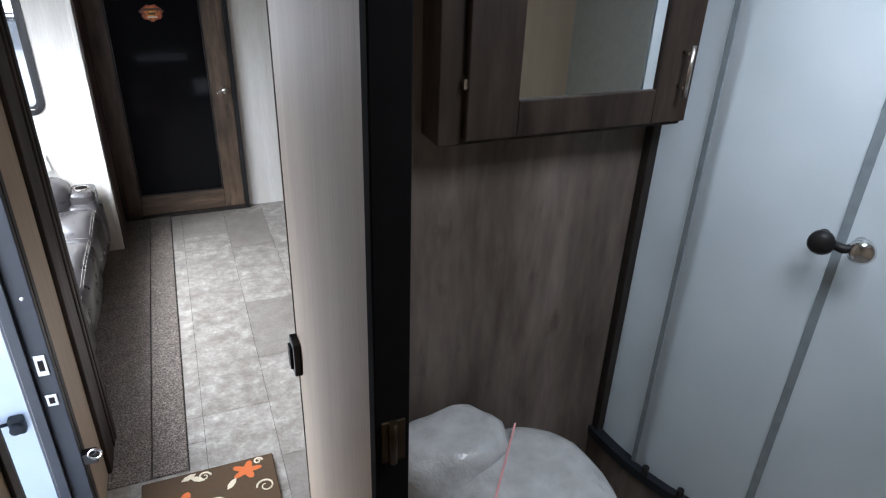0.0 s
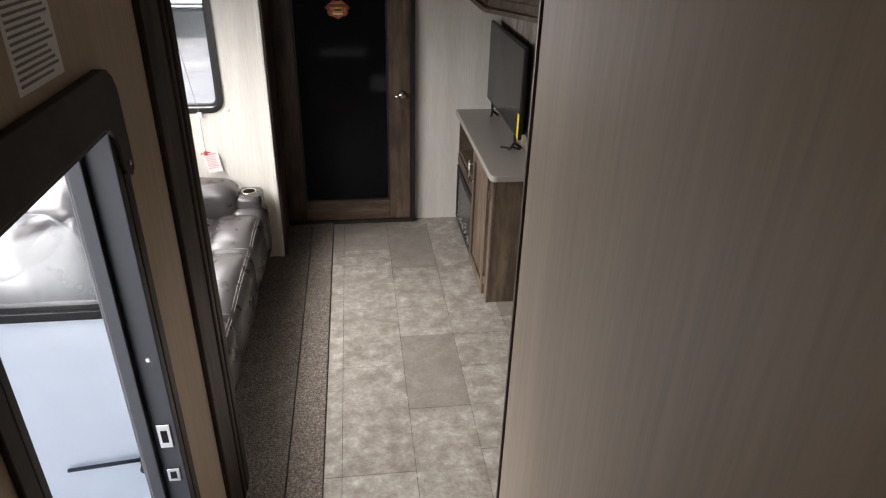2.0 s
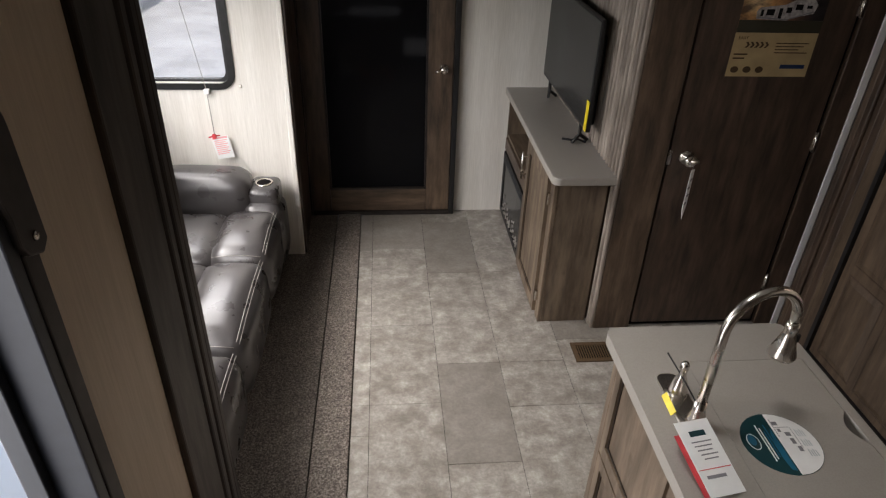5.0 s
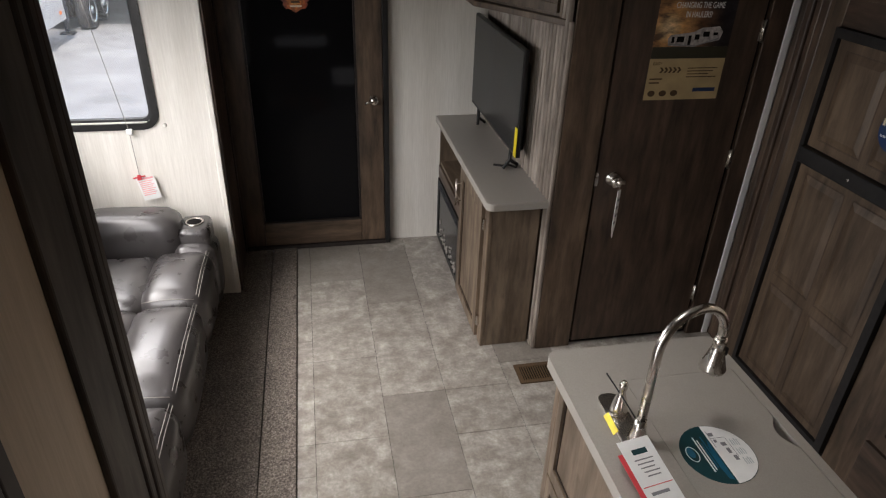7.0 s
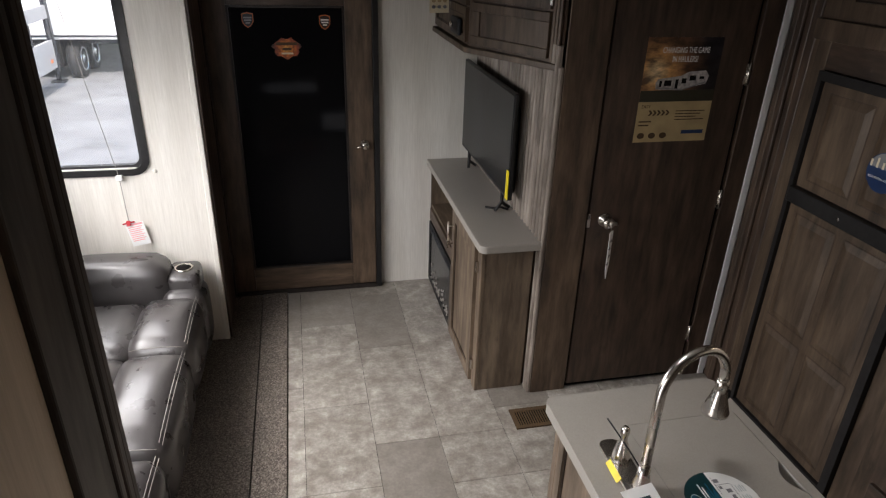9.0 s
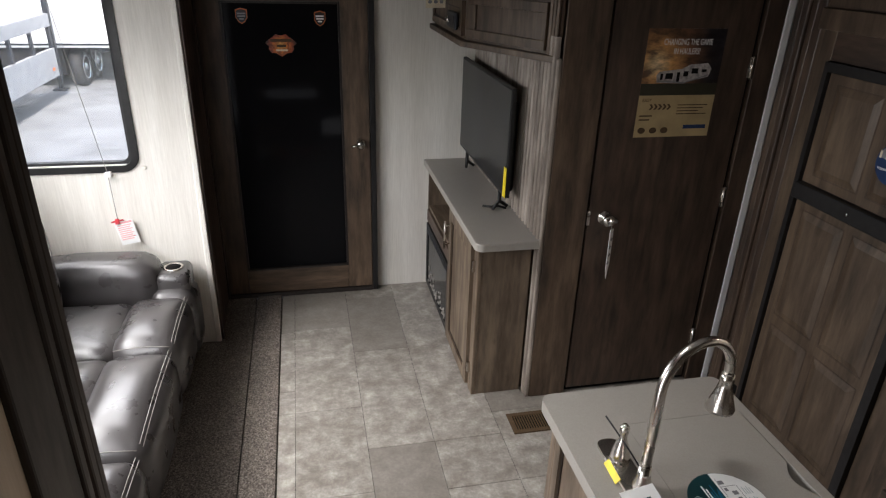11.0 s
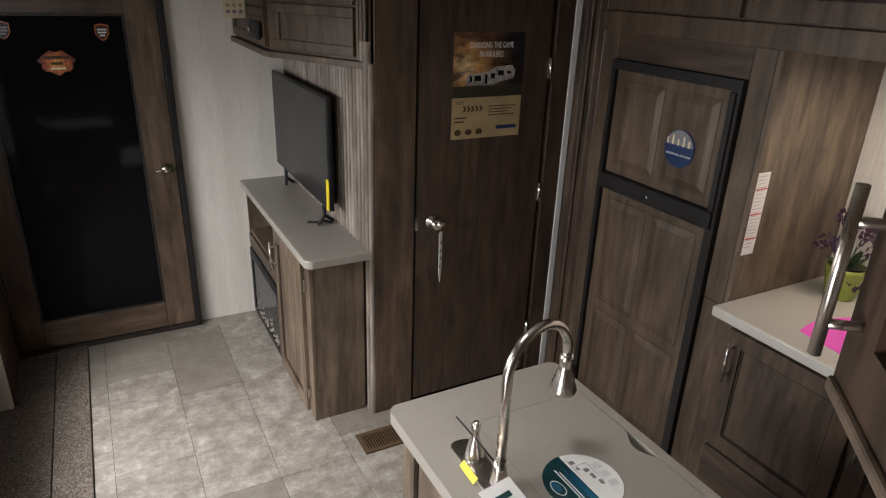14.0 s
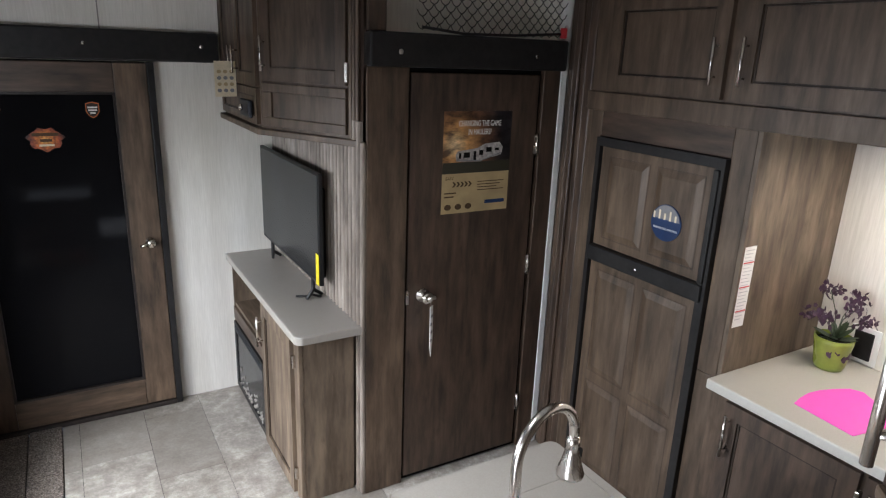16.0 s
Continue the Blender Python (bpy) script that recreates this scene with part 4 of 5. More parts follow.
a2 = angled("angled_drawer_front", [face_box(0.06, 0.55, 1.715, 1.755), face_box(0.06, 0.55, 1.865, 1.905), face_box(0.06, 0.115, 1.755, 1.865), face_box(0.495, 0.55, 1.755, 1.865)], WOOD_UP, uc)
angled("panel", [face_box(0.112, 0.498, 1.75, 1.87, 0.008)], WOOD_UP, a2)
angled("corner_stile", [bm_box(-0.005 + 0.018 * k, 0.012 + 0.018 * k, 0.0, 0.016, 1.70, 2.72, 0.005) for k in range(3)], WOOD_UP, uc)
tg = thing("hanging_leaflet", "small printed leaflet hanging from the cabinet handle", "leaflet", (1.09, 5.19, 1.9))
part("card", bm_moved(bm_box(-0.055, 0.055, -0.0008, 0.0008, -0.17, 0.0), pose(1.07, 5.19, 1.985, 0, 0, 12)), CREAM, tg)
for k in range(4):
    part("print", bm_moved(bm_join(*[bm_prism([(-0.032 + 0.032 * j + 0.011 * math.cos(a), -0.05 - 0.03 * k + 0.009 * math.sin(a)) for a in [2 * math.pi * i / 10 for i in range(10)]], -0.0018, -0.001, 0, "y") for j in range(3)]), pose(1.07, 5.19, 1.985, 0, 0, 12) @ pose(0, 0, 0)), INK if k % 2 else GOLD_PRINT, tg)
part("string", bm_tube([(1.09, 5.19, 1.985), (1.1, 5.19, 2.05)], 0.001, 5), STITCH, tg)

# ---- closet wall and door ----
cw = thing("closet_front", "dark wood closet front with side stiles", "wall", (1.9, 4.28, 0), kind="structure")
part("stile", bm_box(1.42, 1.612, 4.262, 4.30, 0, 2.0, 0.004), WOOD_STILE, cw)
part("stile", bm_box(2.315, 2.41, 4.262, 4.30, 0, 2.0, 0.004), WOOD_DARK, cw)
part("reveal", bm_box(1.612, 2.315, 4.29, 4.30, 0, 2.0), GAP, cw)
part("white_strip", bm_box(2.411, 2.446, 4.258, 4.30, 0, CZ, 0.003), WALL_WHITE, cw, "white filler strip")
bb = part("header_beam", bm_box(1.42, 2.41, 4.22, 4.30, 2.0, 2.135, 0.008), BLACK, cw, "black padded header beam")
for x in (1.55, 2.23):
    part("screw", bm_moved(bm_lathe([(0.001, 0), (0.011, 0), (0.008, 0.004), (0.001, 0.005)], (0, 0, 0), 12), pose(x, 4.22, 2.06, 90, 0, 0)), STEEL, bb)
cub = thing("net_cubby", "open storage cubby closed by a black cord net", "cubby", (1.9, 4.3, 2.14))
part("back", bm_box(1.46, 2.41, 4.62, 4.64, 2.136, CZ), WALL_PALE, cub)
part("base", bm_box(1.46, 2.41, 4.30, 4.62, 2.10, 2.14), WALL_PALE, cub)
part("side", bm_box(2.405, 2.425, 4.302, 4.64, 2.10, CZ), WALL_PALE, cub)
part("side_post", bm_box(1.42, 1.50, 4.25, 4.30, 2.136, CZ, 0.004), WOOD_DARK, cub)
net = []
cell, nx0, nx1, nz0, nz1 = 0.05, 1.66, 2.40, 2.15, 2.6
for r in range(19):
    for c in range(15):
        x = nx0 + c * cell + (cell / 2 if r % 2 else 0)
        z = nz0 + r * cell * 0.5
        sag = 0.03 * math.sin(math.pi * (x - nx0) / (nx1 - nx0))
        y = 4.255 - sag * (1 - (z - nz0) / (nz1 - nz0))
        for dx in (-cell / 2, cell / 2):
            if x + dx <= nx1 + 0.01:
                net.append(bm_tube([(x, y, z - sag * 0.3), (x + dx * 0.55, y, z + cell * 0.14 - sag * 0.3), (x + dx, y, z + cell * 0.5 - sag * 0.3)], 0.0022, 4, False))
tagged(part("cord_net", bm_join(*net), BLACK, cub, "black knotted cord net"), kind="stuff")
part("net_hem", bm_tube([(nx0, 4.255, 2.16), (1.85, 4.23, 2.128 + 0.012), (2.1, 4.225, 2.145), (nx1, 4.25, 2.165)], 0.006, 8), BLACK, cub)
part("net_corner_hook", bm_join(bm_box(2.375, 2.405, 4.235, 4.25, 2.145, 2.19, 0.003)), RED, cub)

cd = thing("door_3", "closed dark wood closet door with knob and hinges", "door", (1.95, 4.27, 0.02), kind="structure")
part("leaf", bm_box(1.624, 2.293, 4.268, 4.289, 0.03, 1.98, 0.003), WOOD_DARK, cd)
for z in (0.28, 1.06, 1.66):
    part("hinge", bm_join(bm_tube([(2.300, 4.262, z - 0.05), (2.300, 4.262, z + 0.05)], 0.006), bm_box(2.286, 2.30, 4.265, 4.2678, z - 0.045, z + 0.045)), STEEL, cd)
ck = part("door_knob", bm_moved(bm_lathe([(0.001, 0), (0.033, 0), (0.033, 0.007), (0.012, 0.013), (0.011, 0.03), (0.026, 0.043), (0.028, 0.054), (0.018, 0.064), (0.001, 0.066)], (0, 0, 0)), pose(1.705, 4.268, 0.985, 90, 0, 0)), STEEL, cd, "brushed nickel knob")
part("lever", bm_tube([(1.705, 4.21, 0.985), (1.725, 4.205, 0.99), (1.738, 4.205, 0.987)], [0.012, 0.01, 0.008]), STEEL, ck)
part("latch_plate", bm_box(1.616, 1.632, 4.2625, 4.268, 0.95, 1.02, 0.002), STEEL, cd)
dt = thing("knob_tag", "narrow white folded tag hanging from the closet knob", "tag", (1.70, 4.2, 0.9))
part("card", bm_moved(bm_prism([(-0.016, 0), (0.012, 0), (0.018, -0.18), (0.004, -0.255), (-0.012, -0.2)], -0.001, 0.001, 0, "y"), pose(1.715, 4.195, 0.955, 0, 0, 35)), PAPER, dt)
part("print", bm_moved(bm_join(*[bm_moved(bm_box(-0.007, 0.007, -0.0022, -0.0014, -0.008, 0.008), pose(0.003 * (-1) ** k, 0, -0.05 - 0.04 * k, 0, 45, 0)) for k in range(4)]), pose(1.715, 4.195, 0.955, 0, 0, 35)), INK, dt)
part("string", bm_tube([(1.71, 4.2, 1.0), (1.713, 4.196, 0.95)], 0.0015, 6), STITCH, dt)

# poster
PX0, PX1, PZ0, PZ1 = 1.786, 2.148, 1.36, 1.82
po = thing("door_poster", "sunset photo poster with gold text panel on the closet door", "poster", (1.967, 4.267, 1.6))
zm = PZ0 + 0.40 * (PZ1 - PZ0)
part("photo", bm_box(PX0, PX1, 4.2665, 4.2675, zm, PZ1), SUNSET, po)
part("text_panel", bm_box(PX0, PX1, 4.2665, 4.2675, PZ0, zm - 0.0005), GOLD_PRINT, po)
up = Matrix.Rotation(radians(90), 4, "X")
narrow = Matrix.Diagonal((0.72, 1.2, 1, 1))
part("headline", text_bm("CHANGING THE GAME", 0.030, Matrix.Translation((1.975, 4.2658, 1.765)) @ up @ narrow), PAPER, po)
part("headline", text_bm("IN HAULERS!", 0.030, Matrix.Translation((1.975, 4.2658, 1.727)) @ up @ narrow), PAPER, po)
part("dark_field", bm_box(PX0, PX1, 4.2655, 4.2663, zm, zm + 0.05), plain("night_field_print", (0.03, 0.028, 0.015), 0.35), po)
cara = [(1.855, zm + 0.055), (1.985, zm + 0.050), (2.005, zm + 0.060), (2.095, zm + 0.078), (2.105, zm + 0.112), (2.085, zm + 0.135), (2.005, zm + 0.130), (1.965, zm + 0.112), (1.862, zm + 0.100), (1.850, zm + 0.085)]
part("caravan_picture", bm_prism(cara, 4.2640, 4.2646, 0, "y"), plain("silver_print", (0.50, 0.47, 0.45), 0.4, vary=0.45, size=60), po)
part("caravan_windows", bm_join(*[bm_box(x, x + w, 4.2632, 4.2638, zm + z, zm + z + h) for x, w, z, h in ((1.868, 0.012, 0.066, 0.026), (1.892, 0.034, 0.070, 0.024), (1.945, 0.014, 0.058, 0.040), (1.975, 0.022, 0.080, 0.022), (2.012, 0.030, 0.092, 0.022), (2.060, 0.022, 0.098, 0.012))]), GAP, po)
part("caravan_stripe", bm_prism([(1.858, zm + 0.064), (1.985, zm + 0.056), (2.09, zm + 0.088), (2.09, zm + 0.082), (1.985, zm + 0.052), (1.858, zm + 0.058)], 4.2626, 4.2631, 0, "y"), INK, po)
part("small_heading", text_bm("EASY", 0.02, Matrix.Translation((1.825, 4.2658, zm - 0.022)) @ up), MAT_BROWN, po)
part("arrows", bm_join(*[bm_prism([(1.84 + 0.021 * k, zm - 0.062), (1.85 + 0.021 * k, zm - 0.062), (1.86 + 0.021 * k, zm - 0.050), (1.85 + 0.021 * k, zm - 0.038), (1.84 + 0.021 * k, zm - 0.038), (1.85 + 0.021 * k, zm - 0.050)], 4.2655, 4.2663, 0, "y") for k in range(5)]), MAT_BROWN, po)
for k in range(2):
    part("text_line", bm_box(1.80, 1.86 - 0.01 * (k % 2), 4.2655, 4.2663, zm - 0.092 - 0.017 * k, zm - 0.086 - 0.017 * k), MAT_BROWN, po)
for k in range(4):
    part("text_line", bm_box(1.975, 2.12 - 0.02 * (k % 3), 4.2655, 4.2663, zm - 0.045 - 0.013 * k, zm - 0.041 - 0.013 * k), MAT_BROWN, po)
part("badge", bm_join(*[bm_prism([(1.82 + 0.055 * k + 0.018 * math.cos(a), PZ0 + 0.03 + 0.014 * math.sin(a)) for a in [2 * math.pi * i / 12 for i in range(12)]], 4.2655, 4.2663, 0, "y") for k in range(3)]), MAT_BROWN, po)
part("wordmark", bm_join(bm_box(2.02, 2.13, 4.2655, 4.2663, PZ0 + 0.035, PZ0 + 0.052)), NAVY, po)

# ---- refrigerator and kitchen slide ----
kt = thing("kitchen_slide_trim", "dark fluted trim post beside the refrigerator", "trim", (2.43, 4.13, 0), kind="structure")
for k, (y0, y1, dx) in enumerate(((4.215, 4.257, 0.0), (4.172, 4.212, 0.008), (4.13, 4.169, 0.0), (4.075, 4.127, 0.008))):
    part("flute", bm_box(2.445 - dx, 2.50, y0, y1, 0, CZ, 0.008), WOOD_DARK, kt)
part("edge_bead", bm_box(2.432, 2.47, 4.035, 4.072, 0, 1.93, 0.006), WOOD_UP, kt)

fs = thing("refrigerator_housing", "dark wood housing round the refrigerator", "cabinet", (2.7, 3.6, 0))
part("stile", bm_box(2.42, 2.45, 3.965, 4.034, 0, 1.88, 0.003), WOOD_UP, fs)
part("stile", bm_box(2.42, 2.45, 3.205, 3.295, 0.90, 1.88, 0.003), WOOD_UP, fs)
part("stile", bm_box(2.42, 2.45, 3.205, 3.295, 0, 0.898, 0.003), WOOD_UP, fs)
part("top_board", bm_box(2.42, 2.45, 3.296, 3.964, 1.735, 1.88, 0.003), WOOD_DARK_Y, fs)
part("side_panel", bm_box(2.421, 3.02, 3.185, 3.2045, 0.9, 1.88, 0.002), WOOD_MID, fs)
part("inner_box", bm_box(2.46, 3.0, 3.21, 4.03, 0, 1.86), GAP, fs)

fr = thing("refrigerator", "black-framed two-door refrigerator with wood panels", "refrigerator", (2.45, 3.63, 0))
part("surround", bm_ring([(3.297, 0.06), (3.963, 0.06), (3.963, 1.733), (3.297, 1.733)], [(3.335, 0.085), (3.94, 0.085), (3.94, 1.695), (3.335, 1.695)], 2.398, 2.458, "x"), BLACK, fr)
part("divider", bm_box(2.385, 2.44, 3.312, 3.945, 1.175, 1.245, 0.006), BLACK, fr)
part("latch_light", bm_moved(bm_lathe([(0.001, 0), (0.008, 0), (0.006, 0.004), (0.001, 0.004)], (0, 0, 0), 12), pose(2.385, 3.64, 1.21, 0, -90, 0)), CHROME, fr)
part("handle_edge", bm_box(2.388, 2.41, 3.312, 3.336, 1.25, 1.69, 0.004), BLACK, fr)


def raised_door(z0, z1, splits):
    d = part("door", bm_box(2.415, 2.445, 3.337, 3.938, z0, z1, 0.003), WOOD_UP, fr)
    for ya, yb, za, zb in splits:
        w = 0.03
        bm = bmesh.new()
        o = [bm.verts.new((2.4152, a, b)) for a, b in ((ya, za), (yb, za), (yb, zb), (ya, zb))]
        i = [bm.verts.new((2.408, a, b)) for a, b in ((ya + w, za + w), (yb - w, za + w), (yb - w, zb - w), (ya + w, zb - w))]
        for k in range(4):
            bm.faces.new((o[k], o[(k + 1) % 4], i[(k + 1) % 4], i[k]))
        bm.faces.new(i)
        bmesh.ops.recalc_face_normals(bm, faces=bm.faces)
        part("raised_panel", bm, WOOD_UP, d)
        # No groove is cut: a darker flat ring paints its shade on the door.
        part("groove_shade", bm_ring([(ya - 0.006, za - 0.006), (yb + 0.006, za - 0.006), (yb + 0.006, zb + 0.006), (ya - 0.006, zb + 0.006)], [(ya, za), (yb, za), (yb, zb), (ya, zb)], 2.4142, 2.4152, "x"), WOOD_DARK, d)
    return d


raised_door(1.247, 1.693, ((3.66, 3.885, 1.29, 1.65), (3.385, 3.61, 1.29, 1.65)))
raised_door(0.087, 1.173, ((3.66, 3.885, 0.63, 1.13), (3.385, 3.61, 0.63, 1.13), (3.66, 3.885, 0.13, 0.57), (3.385, 3.61, 0.13, 0.57)))
bs = thing("round_fridge_sticker", "round navy and photo sticker on the refrigerator door", "sticker", (2.406, 3.53, 1.47))


def disc(cy, cz, r, x0, x1, lo=0, hi=360):
    return bm_prism([(cy + r * math.cos(radians(lo + (hi - lo) * k / 28)), cz + r * math.sin(radians(lo + (hi - lo) * k / 28))) for k in range(29 if hi - lo < 360 else 28)], x0, x1, 0, "x")


part("disc", disc(3.53, 1.440, 0.075, 2.4030, 2.4078), NAVY, bs)
part("photo", disc(3.53, 1.444, 0.068, 2.4020, 2.4028, 8, 172), INK, bs)
part("chairs", bm_join(*[bm_box(2.4012, 2.4018, 3.478 + 0.027 * k, 3.487 + 0.027 * k, 1.452, 1.478 + 0.012 * (k % 2)) for k in range(5)]), CREAM, bs)
part("lettering", text_bm("RESIDENTIAL KITCHEN", 0.0118, Matrix.Translation((2.4022, 3.53, 1.415)) @ Matrix.Rotation(radians(-90), 4, "Z") @ up), PAPER, bs)

ln = thing("instruction_label", "narrow white instruction label with red headings", "label", (2.42, 3.2, 1.3))
LX = 3.1845
part("sheet", bm_box(2.432, 2.497, LX - 0.0005, LX, 1.115, 1.43), PAPER, ln)
for k in range(3):
    part("red_heading", bm_box(2.435, 2.494, LX - 0.0012, LX - 0.0006, 1.366 - 0.095 * k, 1.371 - 0.095 * k), RED, ln)
part("print_line", bm_join(*[bm_box(2.439, 2.489 - 0.008 * (k % 3), LX - 0.0012, LX - 0.0006, 1.415 - 0.0135 * k, 1.4175 - 0.0135 * k) for k in range(21)]), plain("faint_grey_ink", (0.5, 0.5, 0.52), 0.5), ln)

wu = thing("overhead_cabinet", "taupe wood overhead cabinet above the refrigerator", "cabinet", (2.6, 3.3, 1.9))
part("body", bm_box(2.43, 3.02, 1.62, 4.06, 1.88, CZ - 0.02), WOOD_UP, wu)
part("bottom_rail", bm_box(2.405, 2.43, 1.62, 4.06, 1.845, 1.925, 0.003), WOOD_UP, wu)
for y0, y1, hy in ((3.375, 3.955, 3.40), (2.66, 3.325, 3.30), (1.9, 2.6, 2.58)):
    dd = shaker_x("door", wu, 2.43, y0, y1, 1.935, 2.32, WOOD_UP, rail=0.065, t=0.022)
    handle_bar(dd, 2.408, hy + (0.01 if hy == 3.40 else -0.01), 1.985, 2.15, (-1, 0))
part("crown", bm_box(2.395, 2.43, 1.62, 4.06, 2.325, 2.40, 0.01), WOOD_UP, wu)

bc = thing("base_cabinet", "dark wood kitchen base cabinet with bar handle", "cabinet", (2.6, 2.5, 0))
part("body", bm_box(2.375, 3.018, 1.62, 3.18, 0.05, 0.888), WOOD_STILE, bc)
part("toe_kick", bm_box(2.42, 3.0, 1.62, 3.18, 0.0, 0.05), GAP, bc)
for y0, y1 in ((2.62, 3.105), (2.1, 2.60)):
    dd = shaker_x("door", bc, 2.375, y0, y1, 0.36, 0.868, WOOD_DARK, rail=0.06)
    handle_bar(dd, 2.356, y1 - 0.03, 0.66, 0.83, (-1, 0))
    for z in (0.44, 0.78):
        part("hinge", bm_box(2.352, 2.375, y0 - 0.012, y0 + 0.004, z - 0.025, z + 0.025, 0.003), STEEL, dd, "dull nickel hinge")
    part("lower_drawer", bm_box(2.356, 2.375, y0, y1, 0.07, 0.345, 0.003), WOOD_DARK_Y, bc)
solid("kitchen_worktop", bm_box(2.335, 3.018, 1.62, 3.183, 0.890, 0.930, 0.006), COUNTER_PALE, "pale grey laminate kitchen worktop", "worktop")
ow = thing("wall_socket", "black wall socket plate with white surround", "socket", (3.015, 2.99, 0.95))
part("plate", bm_box(3.012, 3.0195, 2.935, 3.048, 0.933, 1.085, 0.003), PAPER, ow)
part("cover", bm_box(3.006, 3.012, 2.957, 3.031, 0.950, 1.066, 0.003), BLACK, ow)

pot = thing("flower_pot", "lime green glazed pot with purple flowers", "plant", (2.80, 2.99, 0.97))
part("pot", bm_lathe([(0.001, 0), (0.058, 0.0), (0.066, 0.02), (0.078, 0.11), (0.082, 0.125), (0.082, 0.145), (0.076, 0.145), (0.072, 0.128), (0.001, 0.126)], (2.80, 2.99, 0.971), 32), LIME, pot)
part("soil", bm_lathe([(0.001, 0.0), (0.071, 0.0), (0.055, 0.008), (0.001, 0.012)], (2.80, 2.99, 1.0975), 20), SOIL, pot)
blot = bm_join(*[bm_moved(bm_prism([(0.014 * (1 + 0.5 * math.sin(3 * a + k)) * math.cos(a), 0.016 * (1 + 0.4 * math.cos(2 * a + k)) * math.sin(a)) for a in [2 * math.pi * i / 14 for i in range(14)]], -0.002, 0.002), Matrix.Translation((2.80, 2.99, 1.055 + 0.02 * math.sin(k * 2))) @ Matrix.Rotation(radians(200 + 28 * k), 4, "Z") @ Matrix.Translation((0.0735, 0, 0)) @ Matrix.Rotation(radians(90), 4, "Y")) for k in range(5)])
part("painted_flowers", blot, PURPLE, pot)
rng = random.Random(5)
for k in range(6):
    a = 1.05 * k
    hgt = 0.10 + 0.11 * rng.random()
    tip = (2.80 + 0.11 * math.cos(a), 2.99 + 0.10 * math.sin(a), 1.10 + hgt)
    part("stem", bm_tube([(2.80, 2.99, 1.10), (2.80 + 0.03 * math.cos(a), 2.99 + 0.03 * math.sin(a), 1.10 + hgt * 0.6), tip], 0.0022, 5), LEAF, pot)
    pet = []
    for j in range(30):
        c = Vector(tip) + Vector((rng.uniform(-0.045, 0.045), rng.uniform(-0.04, 0.04), rng.uniform(-0.025, 0.02)))
        pet.append(bm_moved(bm_prism([(0, 0), (0.010, 0.010), (0.026, 0.004), (0.022, -0.006), (0.008, -0.009)], -0.0006, 0.0006), Matrix.Translation(c) @ Euler((rng.uniform(0, 6), rng.uniform(0, 6), rng.uniform(0, 6))).to_matrix().to_4x4()))
    part("blossom", bm_join(*pet), PURPLE, pot)
for k in range(14):
    a = rng.uniform(0, 6.28)
    m = Matrix.Translation((2.80, 2.99, 1.10)) @ Matrix.Rotation(a, 4, "Z") @ Matrix.Rotation(radians(-rng.uniform(10, 65)), 4, "Y")
    part("leaf", bm_moved(bm_prism([(0.01, 0), (0.04, 0.016), (0.075, 0.013), (0.10, 0), (0.075, -0.013), (0.04, -0.016)], -0.0008, 0.0008), m), LEAF, pot)
pot.scale = (0.86, 0.86, 0.9)
pot.location = (2.86, 3.03, 0.9305)
fan = [(2.436, 2.701), (2.459, 2.915)] + [(2.459 + 0.293 * t, 2.915 - 0.031 * t + 0.035 * math.sin(math.pi * t)) for t in (0.2, 0.4, 0.6, 0.8, 1.0)] + [(2.770, 2.845), (2.745, 2.802), (2.68, 2.66)]
solid("pink_leaflet", bm_prism(fan, 0.9303, 0.933), MAGENTA, "bright pink rounded paper leaflet on the worktop", "leaflet")
lampb = thing("strip_lamp", "small warm strip lamp under the overhead cabinet", "lamp", (2.66, 2.75, 1.83))
GLOW = bpy.data.materials.new("warm_lamp_glow")
GLOW.use_nodes = True
gb = GLOW.node_tree.nodes["Principled BSDF"]
gb.inputs["Emission Color"].default_value = (1.0, 0.80, 0.58, 1)
gb.inputs["Emission Strength"].default_value = 3.0
part("housing", bm_box(2.52, 2.80, 2.70, 2.80, 1.828, 1.879, 0.006), PAPER, lampb)
part("diffuser", bm_box(2.53, 2.79, 2.71, 2.79, 1.822, 1.828), GLOW, lampb)

# ---- island ----
isl = thing("kitchen_island", "brown wood kitchen island with framed panels", "island", (1.3, 2.6, 0))
IY0, IY1 = 2.18, 3.10
part("body", bm_box(1.05, 1.55, IY0 + 0.02, IY1 - 0.02, 0.06, 0.868), WOOD_MID, isl)
part("toe_kick", bm_box(1.08, 1.52, IY0 + 0.05, IY1 - 0.05, 0.0, 0.06), GAP, isl)
for y0, y1 in ((2.66, IY1 - 0.015), (2.2, 2.645)):
    for z0, z1 in ((0.08, 0.44), (0.45, 0.86)):
        shaker_x("side_panel", isl, 1.05, y0, y1, z0, z1, WOOD_MID, rail=0.05)
part("corner_post", bm_box(1.03, 1.07, IY1 - 0.03, IY1 + 0.005, 0.0, 0.868, 0.004), WOOD_MID, isl)
part("end_panel", bm_box(1.07, 1.55, IY1 - 0.019, IY1, 0.0, 0.868, 0.003), WOOD_MID, isl)


def round_corner(cx, cy, r, a0):
    return [(cx + r * math.cos(radians(a0 + 15 * k)), cy + r * math.sin(radians(a0 + 15 * k))) for k in range(7)]


